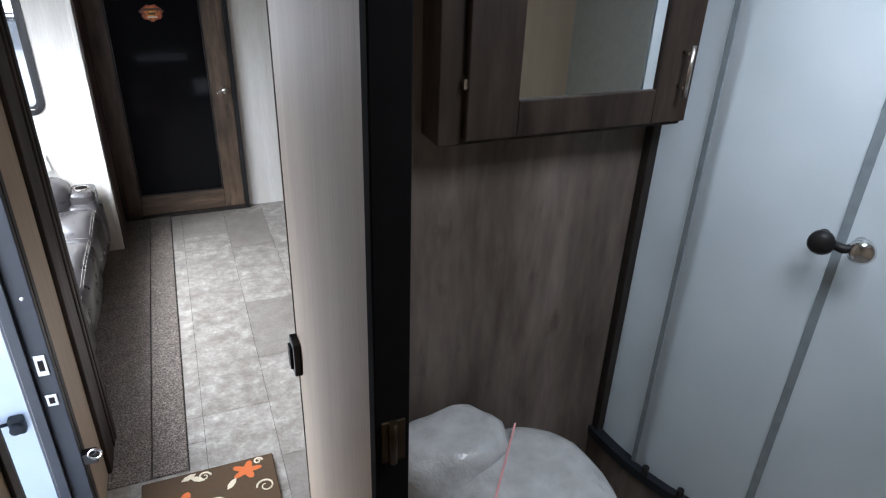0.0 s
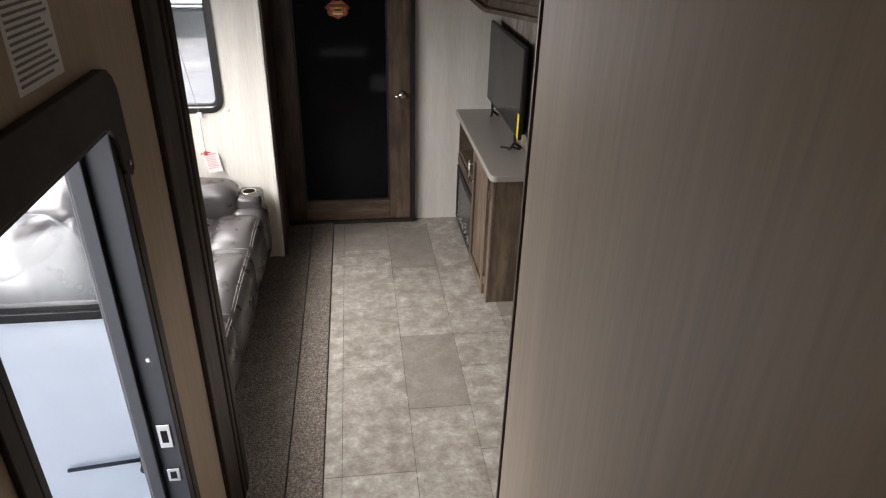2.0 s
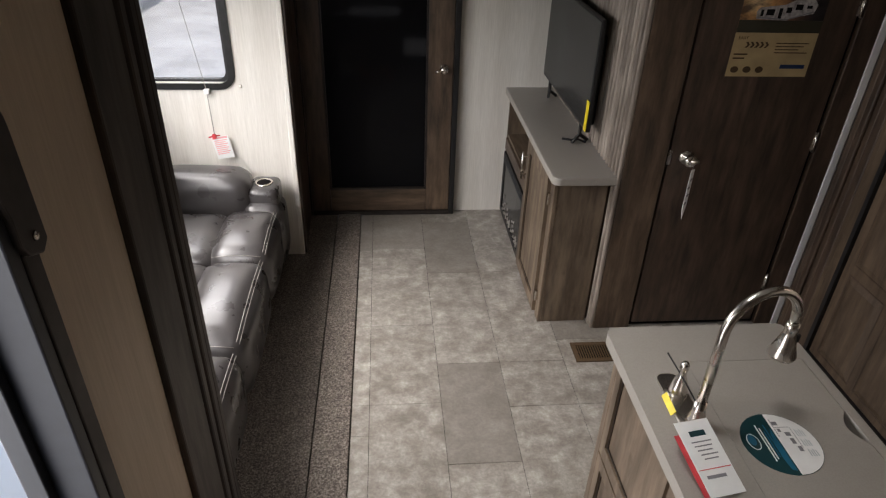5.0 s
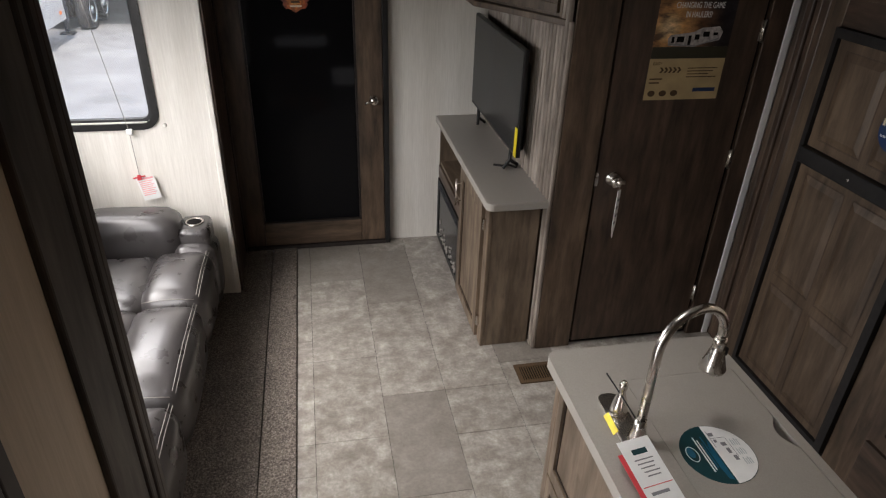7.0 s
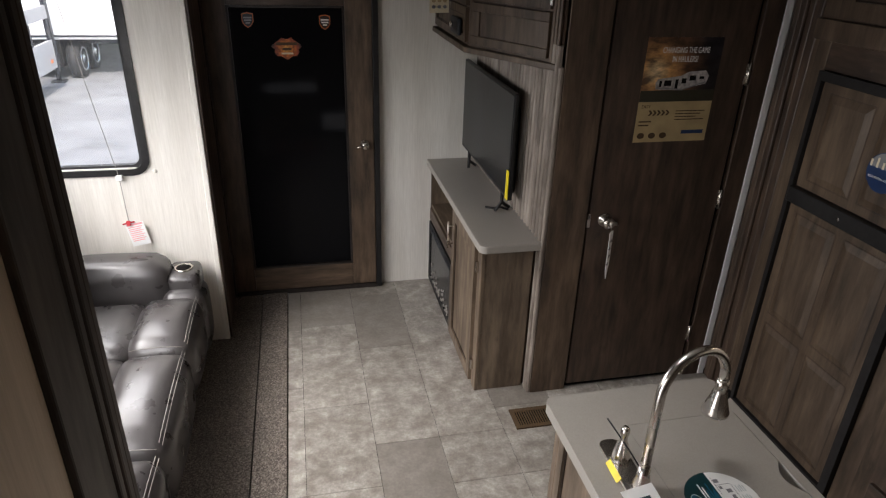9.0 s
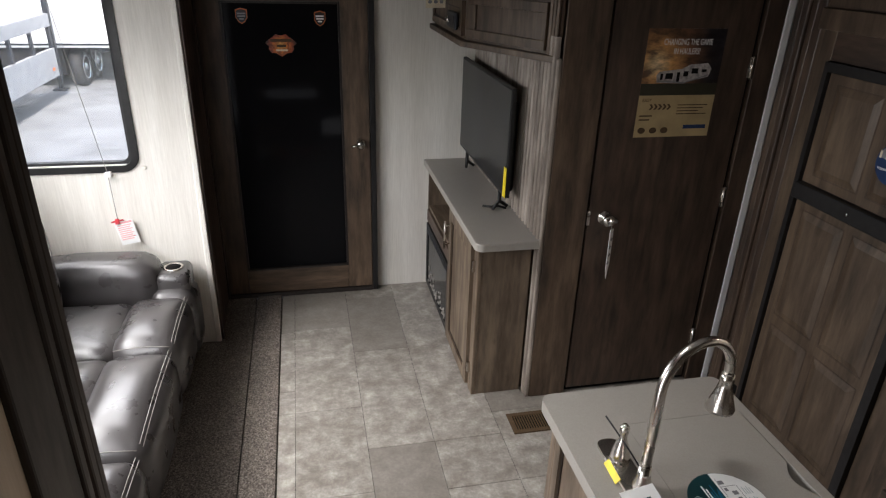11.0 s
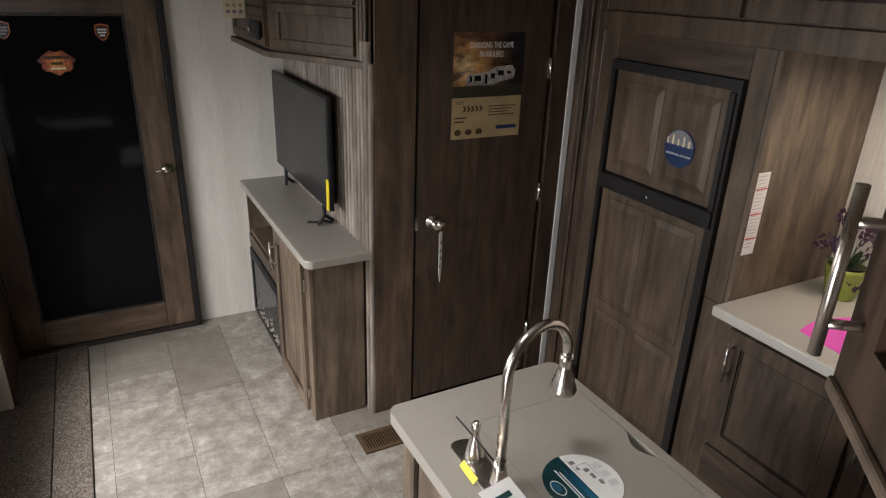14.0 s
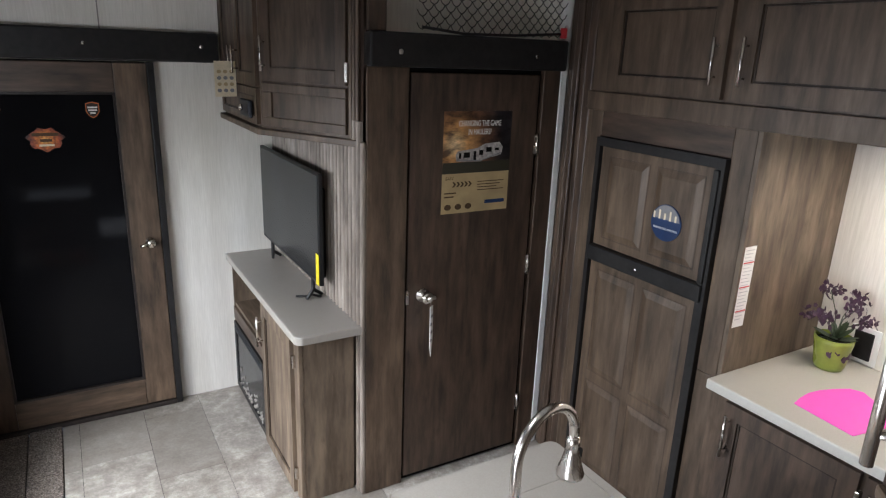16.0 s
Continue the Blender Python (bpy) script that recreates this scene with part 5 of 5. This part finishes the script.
X0, X1, Y0, Y1 = 1.0, 1.575, 2.15, 3.15
SX0, SX1, SY0, SY1 = 1.19, 1.545, 2.46, 2.985
it = bm_ring(round_corner(X1 - 0.03, Y1 - 0.03, 0.03, 0) + round_corner(X0 + 0.03, Y1 - 0.03, 0.03, 90) + round_corner(X0 + 0.03, Y0 + 0.03, 0.03, 180) + round_corner(X1 - 0.03, Y0 + 0.03, 0.03, 270),
             round_corner(SX1 - 0.01, SY1 - 0.01, 0.01, 0) + round_corner(SX0 + 0.01, SY1 - 0.01, 0.01, 90) + round_corner(SX0 + 0.01, SY0 + 0.01, 0.01, 180) + round_corner(SX1 - 0.01, SY0 + 0.01, 0.01, 270), 0.87, 0.91)
solid("island_worktop", it, COUNTER, "grey laminate island worktop with sink cut-out", "worktop")
lid_pts = [(SX1 - 0.003, SY1 - 0.0006), (SX0 + 0.001, SY1 - 0.0006), (SX0 + 0.001, SY0 + 0.003), (SX1 - 0.003, SY0 + 0.003)] + [(SX1 - 0.003 - 0.028 * math.sin(math.pi * k / 10), 2.66 + 0.115 * k / 10) for k in range(11)]
solid("sink_cover", bm_prism(lid_pts, 0.888, 0.9095, 0), COUNTER, "grey laminate sink cover with a finger notch", "sink cover")
sk = solid("kitchen_sink", bm_box(SX0 - 0.005, SX1 + 0.02, SY0 - 0.01, SY1 + 0.01, 0.868, 0.8695), STEEL, "steel sink below the cover", "sink")
ss = thing("round_sink_sticker", "round teal and white printed sticker on the sink cover", "sticker", (1.31, 2.677, 0.91))
SC = (1.311, 2.677)


def seg(lo, hi, r, z0, z1):
    return bm_prism([(SC[0] + r * math.cos(radians(lo + (hi - lo) * k / 30)), SC[1] + r * math.sin(radians(lo + (hi - lo) * k / 30))) for k in range(31 if hi - lo < 360 else 30)], z0, z1)


def print_box(x0, x1, y0, y1):
    return bm_box(SC[0] + x0, SC[0] + x1, SC[1] + y0, SC[1] + y1, 0.9108, 0.9110)


part("disc", seg(0, 360, 0.0985, 0.9098, 0.9103), TEAL, ss)
part("white_half", seg(-90, 90, 0.097, 0.9104, 0.9107), PAPER, ss)
part("blue_band", bm_prism([(SC[0] - 0.004, SC[1] - 0.085), (SC[0] - 0.004, SC[1] + 0.05), (SC[0] - 0.012, SC[1] + 0.03), (SC[0] - 0.020, SC[1] - 0.04), (SC[0] - 0.016, SC[1] - 0.080)], 0.9104, 0.9107), BLUE, ss)
ring_pts = [2 * math.pi * k / 20 for k in range(20)]
part("emblem", bm_ring([(SC[0] - 0.068 + 0.016 * math.cos(a), SC[1] + 0.008 + 0.026 * math.sin(a)) for a in ring_pts], [(SC[0] - 0.068 + 0.014 * math.cos(a), SC[1] + 0.008 + 0.0235 * math.sin(a)) for a in ring_pts], 0.9104, 0.9107), PAPER, ss)
part("emblem_core", bm_prism([(SC[0] - 0.070 + 0.010 * math.cos(a), SC[1] + 0.014 + 0.018 * math.sin(a)) for a in ring_pts], 0.9104, 0.9107), BLUE, ss)
for k in range(4):
    part("text_line", print_box(-0.042 + 0.0075 * k, -0.0385 + 0.0075 * k, -0.055 + 0.006 * k, 0.062 - 0.011 * (k % 3)), PAPER if k < 2 else BLUE, ss)
part("diagram", bm_join(print_box(0.008, 0.022, 0.058, 0.070), print_box(0.012, 0.020, 0.036, 0.046), print_box(0.026, 0.040, 0.022, 0.034), print_box(0.030, 0.040, -0.004, 0.014), print_box(0.036, 0.046, -0.028, -0.012)), INK, ss)
part("diagram_frame", bm_join(print_box(0.006, 0.0072, 0.02, 0.078), print_box(0.006, 0.046, 0.050, 0.0512), print_box(0.048, 0.0492, -0.02, 0.05)), INK, ss)
part("small_print", bm_join(*[print_box(0.056 + 0.006 * (k % 4), 0.0585 + 0.006 * (k % 4), -0.045 + 0.032 * (k // 4), -0.022 + 0.032 * (k // 4) - 0.004 * (k % 2)) for k in range(12)]), plain("pale_grey_ink", (0.45, 0.5, 0.5), 0.5), ss)

fa = thing("gooseneck_faucet", "brushed nickel gooseneck kitchen faucet", "faucet", (1.12, 2.77, 0.91))
part("base_plate", bm_prism([(1.108 + a, 2.81 + c) for a, c in rounded_rect(0.066, 0.25, 0.026)], 0.9102, 0.917, 0.002), STEEL, fa)
part("base_cone", bm_lathe([(0.001, 0), (0.026, 0.0), (0.023, 0.012), (0.017, 0.04), (0.0145, 0.07), (0.001, 0.07)], (1.118, 2.755, 0.917)), STEEL, fa)
gp = [(1.118, 2.755, 0.95), (1.118, 2.755, 1.205)]
R = 0.104
for k in range(1, 19):
    a = math.pi - math.radians(10.3) * k
    gp.append((1.118 + (R + R * math.cos(a)) * 0.975, 2.755 + (R + R * math.cos(a)) * 0.22, 1.205 + R * math.sin(a)))
part("neck", bm_tube(gp, 0.0125, 16), STEEL, fa)
hx, hy, hz = gp[-1]
head_part = part("spray_head", bm_lathe([(0.001, -0.102), (0.033, -0.102), (0.034, -0.095), (0.024, -0.062), (0.0175, -0.035), (0.016, -0.02), (0.0175, -0.018), (0.0175, -0.008), (0.014, 0.004), (0.001, 0.004)], (hx, hy, hz)), STEEL, fa)
part("spray_button", bm_box(hx + 0.012, hx + 0.024, hy - 0.012, hy + 0.0, hz - 0.055, hz - 0.03, 0.003), RUBBER, head_part)
sd = part("valve", bm_lathe([(0.001, 0), (0.027, 0), (0.025, 0.012), (0.017, 0.045), (0.011, 0.06), (0.009, 0.075), (0.012, 0.085), (0.012, 0.10), (0.006, 0.108), (0.001, 0.108)], (1.112, 2.86, 0.917)), STEEL, fa)
part("cable_tie", bm_tube([(1.080, 2.905, 1.02), (1.100, 2.868, 0.992), (1.118, 2.83, 0.965), (1.128, 2.795, 0.948)], 0.0024, 6), BLACK, sd, "thin black cable tie")
part("yellow_label", bm_moved(bm_box(-0.009, 0.009, -0.036, 0.036, -0.001, 0.001), pose(1.068, 2.812, 0.924, 0, -48, -2)), YELLOW, fa)
ft = thing("faucet_tag", "white and red printed tag hanging from the faucet", "tag", (1.13, 2.68, 0.93))
tm = pose(1.074, 2.712, 0.966, 15, 0, 9)


def tag_piece(name, x0, x1, y0, y1, z0, z1, m):
    part(name, bm_moved(bm_box(x0, x1, y0, y1, z0, z1), tm), m, ft)


tag_piece("card", -0.046, 0.046, -0.19, 0.0, -0.0006, 0.0006, PAPER)
tag_piece("rear_card", -0.058, 0.034, -0.186, -0.03, -0.004, -0.003, RED)
tag_piece("emblem", -0.02, 0.022, -0.042, -0.028, 0.0007, 0.0012, TEAL)
for k in range(5):
    tag_piece("print_line", -0.026 + 0.003 * k, 0.028 - 0.004 * (k % 3), -0.058 - 0.011 * k, -0.055 - 0.011 * k, 0.0007, 0.0012, INK)
tag_piece("divider_line", -0.042, 0.042, -0.126, -0.124, 0.0007, 0.0012, RED)
tag_piece("footer", -0.03, 0.02, -0.148, -0.140, 0.0007, 0.0012, INK)

# ---- open cabinet door by the partition ----
oc = thing("partition_cabinet", "dark wood cabinet behind the partition with open door", "cabinet", (0.85, 1.6, 1.5), kind="")
part("frame", bm_box(0.58, 1.2, 1.5635, 1.60, 0.2, CZ - 0.1, 0.003), WOOD_DARK, oc)
W = 0.571
om = Matrix.Translation((0.58, 1.605, 0)) @ Matrix.Rotation(radians(46.7), 4, "Z")


def leaf_piece(name, b, mat, parent, label=""):
    return part(name, bm_moved(b, om), mat, parent, label)


odl = leaf_piece("door", bm_ring([(0, 1.70), (W - 0.002, 1.70), (W - 0.002, 2.5), (0, 2.5)], [(0.06, 1.76), (W - 0.062, 1.76), (W - 0.062, 2.44), (0.06, 2.44)], 0, 0.02, "y"), WOOD_DARK, oc)
leaf_piece("panel", bm_box(0.056, W - 0.058, 0.004, 0.011, 1.756, 2.444), WOOD_DARK, odl)
leaf_piece("edge_mould", bm_box(0.0, W - 0.002, -0.004, 0.026, 1.688, 1.703, 0.004), WOOD_MID, odl)
hb = W - 0.03
leaf_piece("handle", bm_join(bm_tube([(hb, 0.05, 1.735), (hb, 0.05, 1.885)], 0.0055, 14), *[bm_tube([(hb, 0.018, z), (hb, 0.05, z)], 0.0045, 10) for z in (1.765, 1.855)]), STEEL, odl, "brushed nickel bar handle")

# ---- bathroom ----
mc = thing("medicine_cabinet", "dark wood medicine cabinet with a mirrored door", "cabinet", (1.15, 1.5, 1.87))
part("body", bm_box(0.832, 1.440, 1.43, 1.529, 1.872, 2.6, 0.003), WOOD_TRIM, mc)
md = part("door", bm_join(bm_box(0.885, 1.0, 1.41, 1.429, 1.885, 2.6, 0.003), bm_box(1.340, 1.435, 1.41, 1.429, 1.885, 2.6, 0.003), bm_box(1.0, 1.34, 1.41, 1.429, 1.885, 1.962, 0.003), bm_box(1.0, 1.34, 1.41, 1.429, 2.52, 2.6, 0.003)), WOOD_TRIM, mc)
part("mirror", bm_box(0.998, 1.342, 1.418, 1.424, 1.96, 2.53), MIRROR, md, "clear mirror glass")
handle_bar(md, 1.395, 1.41, 1.95, 2.06, (0, -1))
part("hinge", bm_box(0.878, 0.885, 1.415, 1.43, 1.99, 2.01), STEEL, md)
tl = thing("toilet", "white toilet wrapped in crinkled clear plastic", "toilet", (1.0, 1.3, 0.6))
part("bowl", bm_lathe([(0.001, 0), (0.11, 0), (0.10, 0.10), (0.12, 0.24), (0.17, 0.36), (0.175, 0.40), (0.001, 0.40)], (1.01, 1.22, 0.6), 28), FIBERGLASS, tl)


def wrapped(cx, cy, cz, rx, ry, rz, seed):
    bm = bmesh.new()
    bmesh.ops.create_icosphere(bm, subdivisions=4, radius=1)
    for v in bm.verts:
        n = v.co.copy()
        k = 1 + 0.10 * noise.noise(n * 2.2 + Vector((seed, 0, 0))) + 0.05 * abs(noise.noise(n * 6 + Vector((0, seed, 0))))
        v.co = Vector((cx + rx * n.x * k, cy + ry * n.y * k, cz + rz * (max(-1, min(0.75, n.z)) * k)))
    return bm


part("wrapped_lid", wrapped(1.03, 1.22, 1.01, 0.205, 0.235, 0.085, 2.0), WRAP, tl, "crumpled clear plastic over the lid", smooth=True)
part("wrapped_back", wrapped(0.88, 1.40, 1.03, 0.17, 0.12, 0.135, 6.0), WRAP, tl, smooth=True)
part("tape_strip", bm_moved(bm_box(-0.0025, 0.0025, -0.19, 0.19, -0.002, 0.002), pose(0.95, 1.25, 1.082, 3, 0, -38)), PINK_PAPER, tl, "thin red tape line")
sh = thing("corner_shower", "curved frosted glass corner shower enclosure", "shower", (2.0, 1.2, 0.6))
SHC, SHR = (2.215, 1.53), 0.76


def arc(r, a0, a1, n=24):
    return [(SHC[0] + r * math.cos(radians(a0 + (a1 - a0) * k / n)), SHC[1] + r * math.sin(radians(a0 + (a1 - a0) * k / n))) for k in range(n + 1)]


def arc_wall(r0, r1, a0, a1, z0, z1):
    return bm_prism(arc(r1, a0, a1) + arc(r0, a1, a0), z0, z1)


part("pan", bm_prism(arc(SHR + 0.03, 180, 270) + [(SHC[0], SHC[1])], 0.6, 0.829, 0), WOOD_BATH, sh)
part("bottom_track", arc_wall(SHR - 0.03, SHR + 0.035, 180, 270, 0.83, 0.86), SLATE, sh)
part("top_track", arc_wall(SHR - 0.02, SHR + 0.02, 180, 270, 2.55, 2.6), SLATE, sh)
part("glass_panel", arc_wall(SHR - 0.004, SHR + 0.002, 180.5, 196, 0.86, 2.55), FROSTED, sh)
part("glass_panel", arc_wall(SHR + 0.006, SHR + 0.012, 193, 217, 0.862, 2.55), FROSTED, sh)
part("glass_panel", arc_wall(SHR + 0.006, SHR + 0.012, 217.4, 269, 0.862, 2.55), FROSTED, sh)
SEAL = plain("grey_seal", (0.26, 0.30, 0.32), 0.5)
part("seal", arc_wall(SHR + 0.012, SHR + 0.016, 192.6, 193.6, 0.862, 2.55), SEAL, sh)
part("seal", arc_wall(SHR + 0.012, SHR + 0.018, 216.2, 217.6, 0.862, 2.55), SEAL, sh)
part("wall_profile", bm_box(1.43, 1.458, 1.50, 1.53, 0.86, 2.6, 0.003), BLACK_TRIM, sh)
handle_ends = []
for a in (214.4, 219.4):
    kx, ky = SHC[0] + (SHR + 0.045) * math.cos(radians(a)), SHC[1] + (SHR + 0.045) * math.sin(radians(a))
    part("door_knob", bm_moved(bm_lathe([(0.001, -0.03), (0.012, -0.03), (0.012, 0.0), (0.024, 0.008), (0.026, 0.024), (0.018, 0.034), (0.001, 0.036)], (0, 0, 0), 20), Matrix.Translation((kx, ky, 1.722)) @ Matrix.Rotation(radians(a), 4, "Z") @ Matrix.Rotation(radians(90), 4, "Y")), BLACK if a < 217 else CHROME, sh, "round shower door knob")
    handle_ends.append((kx, ky, 1.722))
part("pull_bar", bm_tube([handle_ends[0], tuple(0.5 * (p + q) - (0.02 if i < 2 else 0) for i, (p, q) in enumerate(zip(*handle_ends))), handle_ends[1]], 0.010, 10), BLACK, sh, "black bent pull bar")
for a in (197, 205):
    kx, ky = SHC[0] + (SHR + 0.03) * math.cos(radians(a)), SHC[1] + (SHR + 0.03) * math.sin(radians(a))
    part("roller", bm_tube([(kx, ky, 0.861), (kx, ky, 0.89)], 0.010, 10), BLACK, sh)

# ---- outside ----
tr = thing("parked_trailer", "white parked caravan trailer with tandem black wheels", "trailer", (-5, 20, -0.9))
part("body", bm_box(-8.5, -2.2, 17.3, 26.0, -0.04, 2.8, 0.06), FIBERGLASS, tr)
part("skirt_seam", bm_box(-8.45, -2.25, 17.285, 17.297, 0.02, 0.06), SLATE, tr)
part("underframe", bm_box(-8.3, -4.62, 17.45, 25.5, -0.62, -0.045, 0.02), BLACK, tr)
part("valance", bm_box(-4.1, -2.3, 17.6, 17.66, -0.16, -0.045, 0.01), SLATE, tr)
for y in (17.76, 18.72):
    wh = part("wheel", bm_moved(bm_lathe([(0.001, 0), (0.22, 0), (0.38, 0.02), (0.40, 0.13), (0.38, 0.26), (0.26, 0.27), (0.001, 0.25)], (0, 0, 0), 28), pose(-4.56, y, -0.5, 0, 90, 0)), RUBBER, tr)
    part("rim", bm_moved(bm_lathe([(0.001, 0.03), (0.06, 0.04), (0.10, 0.0), (0.21, 0.0), (0.235, 0.03), (0.25, 0.03), (0.25, -0.01), (0.001, -0.01)], (0, 0, 0), 20), pose(-4.31, y, -0.5, 0, 90, 0)), CHROME, wh, "bright alloy rim")
jack = part("stabiliser_jack", bm_join(bm_tube([(-4.75, 17.35, -0.1), (-4.72, 17.2, -0.86)], 0.05, 8), bm_box(-4.86, -4.58, 17.08, 17.32, -0.898, -0.86, 0.01)), SLATE, tr)
PANEL_GREY = plain("weathered_grey_steel", (0.42, 0.43, 0.44), 0.5, vary=0.15, size=6)
ut = thing("utility_trailer", "grey steel utility trailer with open rail sides", "trailer", (-4.6, 13, -0.9))
part("side_panel", bm_box(-4.44, -4.38, 9.2, 16.25, -0.42, 0.12, 0.01), PANEL_GREY, ut)
part("deck", bm_box(-6.2, -4.44, 9.2, 16.2, -0.42, -0.32), SLATE, ut)
part("top_rail", bm_box(-4.45, -4.37, 9.2, 16.25, 0.52, 0.76, 0.01), PANEL_GREY, ut)
for k in range(8):
    part("stake", bm_box(-4.44, -4.38, 9.25 + 0.985 * k, 9.33 + 0.985 * k, 0.121, 0.519, 0.005), SLATE, ut)
part("corner_post", bm_box(-4.46, -4.36, 16.255, 16.36, -0.5, 1.5, 0.01), SLATE, ut)
part("side_lamp", bm_box(-4.37, -4.355, 15.9, 16.0, -0.28, -0.22, 0.004), ORANGE, ut, "small amber side lamp")
for y in (11.6, 12.5):
    part("wheel", bm_moved(bm_lathe([(0.001, 0), (0.30, 0), (0.33, 0.03), (0.33, 0.17), (0.30, 0.2), (0.001, 0.2)], (0, 0, 0), 24), pose(-4.75, y, -0.57, 0, 90, 0)), RUBBER, ut)

# ---- floor vent and vinyl tiles ----
fv = thing("floor_vent", "brown metal floor heating vent", "floor vent", (1.385, 4.07, 0))
part("frame", bm_ring([(1.262, 3.998), (1.515, 3.998), (1.515, 4.142), (1.262, 4.142)], [(1.285, 4.02), (1.492, 4.02), (1.492, 4.12), (1.285, 4.12)], 0.0005, 0.008), MAT_BROWN, fv)
part("duct", bm_box(1.285, 1.492, 4.02, 4.12, 0.0002, 0.0012), GAP, fv)
for k in range(16):
    x = 1.292 + k * 0.0128
    part("slat", bm_box(x, x + 0.005, 4.02, 4.12, 0.0013, 0.0065), MAT_BROWN, fv)

# each column: its sides, its joints from the far wall on, and which of its tiles are plain
cols = [(0.16, 0.24, (5.6, 5.08, 4.51, 4.33, 3.76, 3.58, 3.01, 2.83, 2.26, 1.95), (0,)),
        (0.24, 0.567, (5.6, 5.10, 4.33, 3.76, 3.01, 2.40, 1.95), (0,)),
        (0.567, 0.877, (5.6, 5.43, 4.82, 4.02, 3.41, 2.61, 2.0, 1.61), (1, 3, 5)),
        (0.877, 1.20, (5.6, 4.82, 4.02, 3.72, 3.11, 2.5, 1.61), ()),
        (1.20, 1.505, (5.6, 4.82, 4.18, 3.72, 3.11, 2.5, 1.61), (1,)),
        (1.505, 1.81, (4.3, 4.02, 3.41, 2.61, 2.0, 1.61), (1,)),
        (1.81, 2.12, (4.3, 3.72, 3.11, 2.5, 1.61), ()),
        (2.12, 2.45, (4.3, 4.02, 3.41, 2.61, 2.0, 1.61), (2,))]
shared = {}
for x0, x1, joints, plain_ones in cols:
    for k, (yb, ya) in enumerate(zip(joints, joints[1:])):
        low = 1.95 if x0 < 0.5 else 1.61
        ya = max(ya, low)
        key = (round(x1 - x0, 3), round(yb - ya, 3), k in plain_ones)
        if key not in shared:
            shared[key] = mesh_of("tile", bm_box(0.0009, key[0] - 0.0009, 0.0009, key[1] - 0.0009, -0.004, 0.0, 0.0008, 1), TILE_DARK if key[2] else TILE)
        t = new("tile", shared[key])
        t.location = (x0, ya, 0)
        t.parent = floor
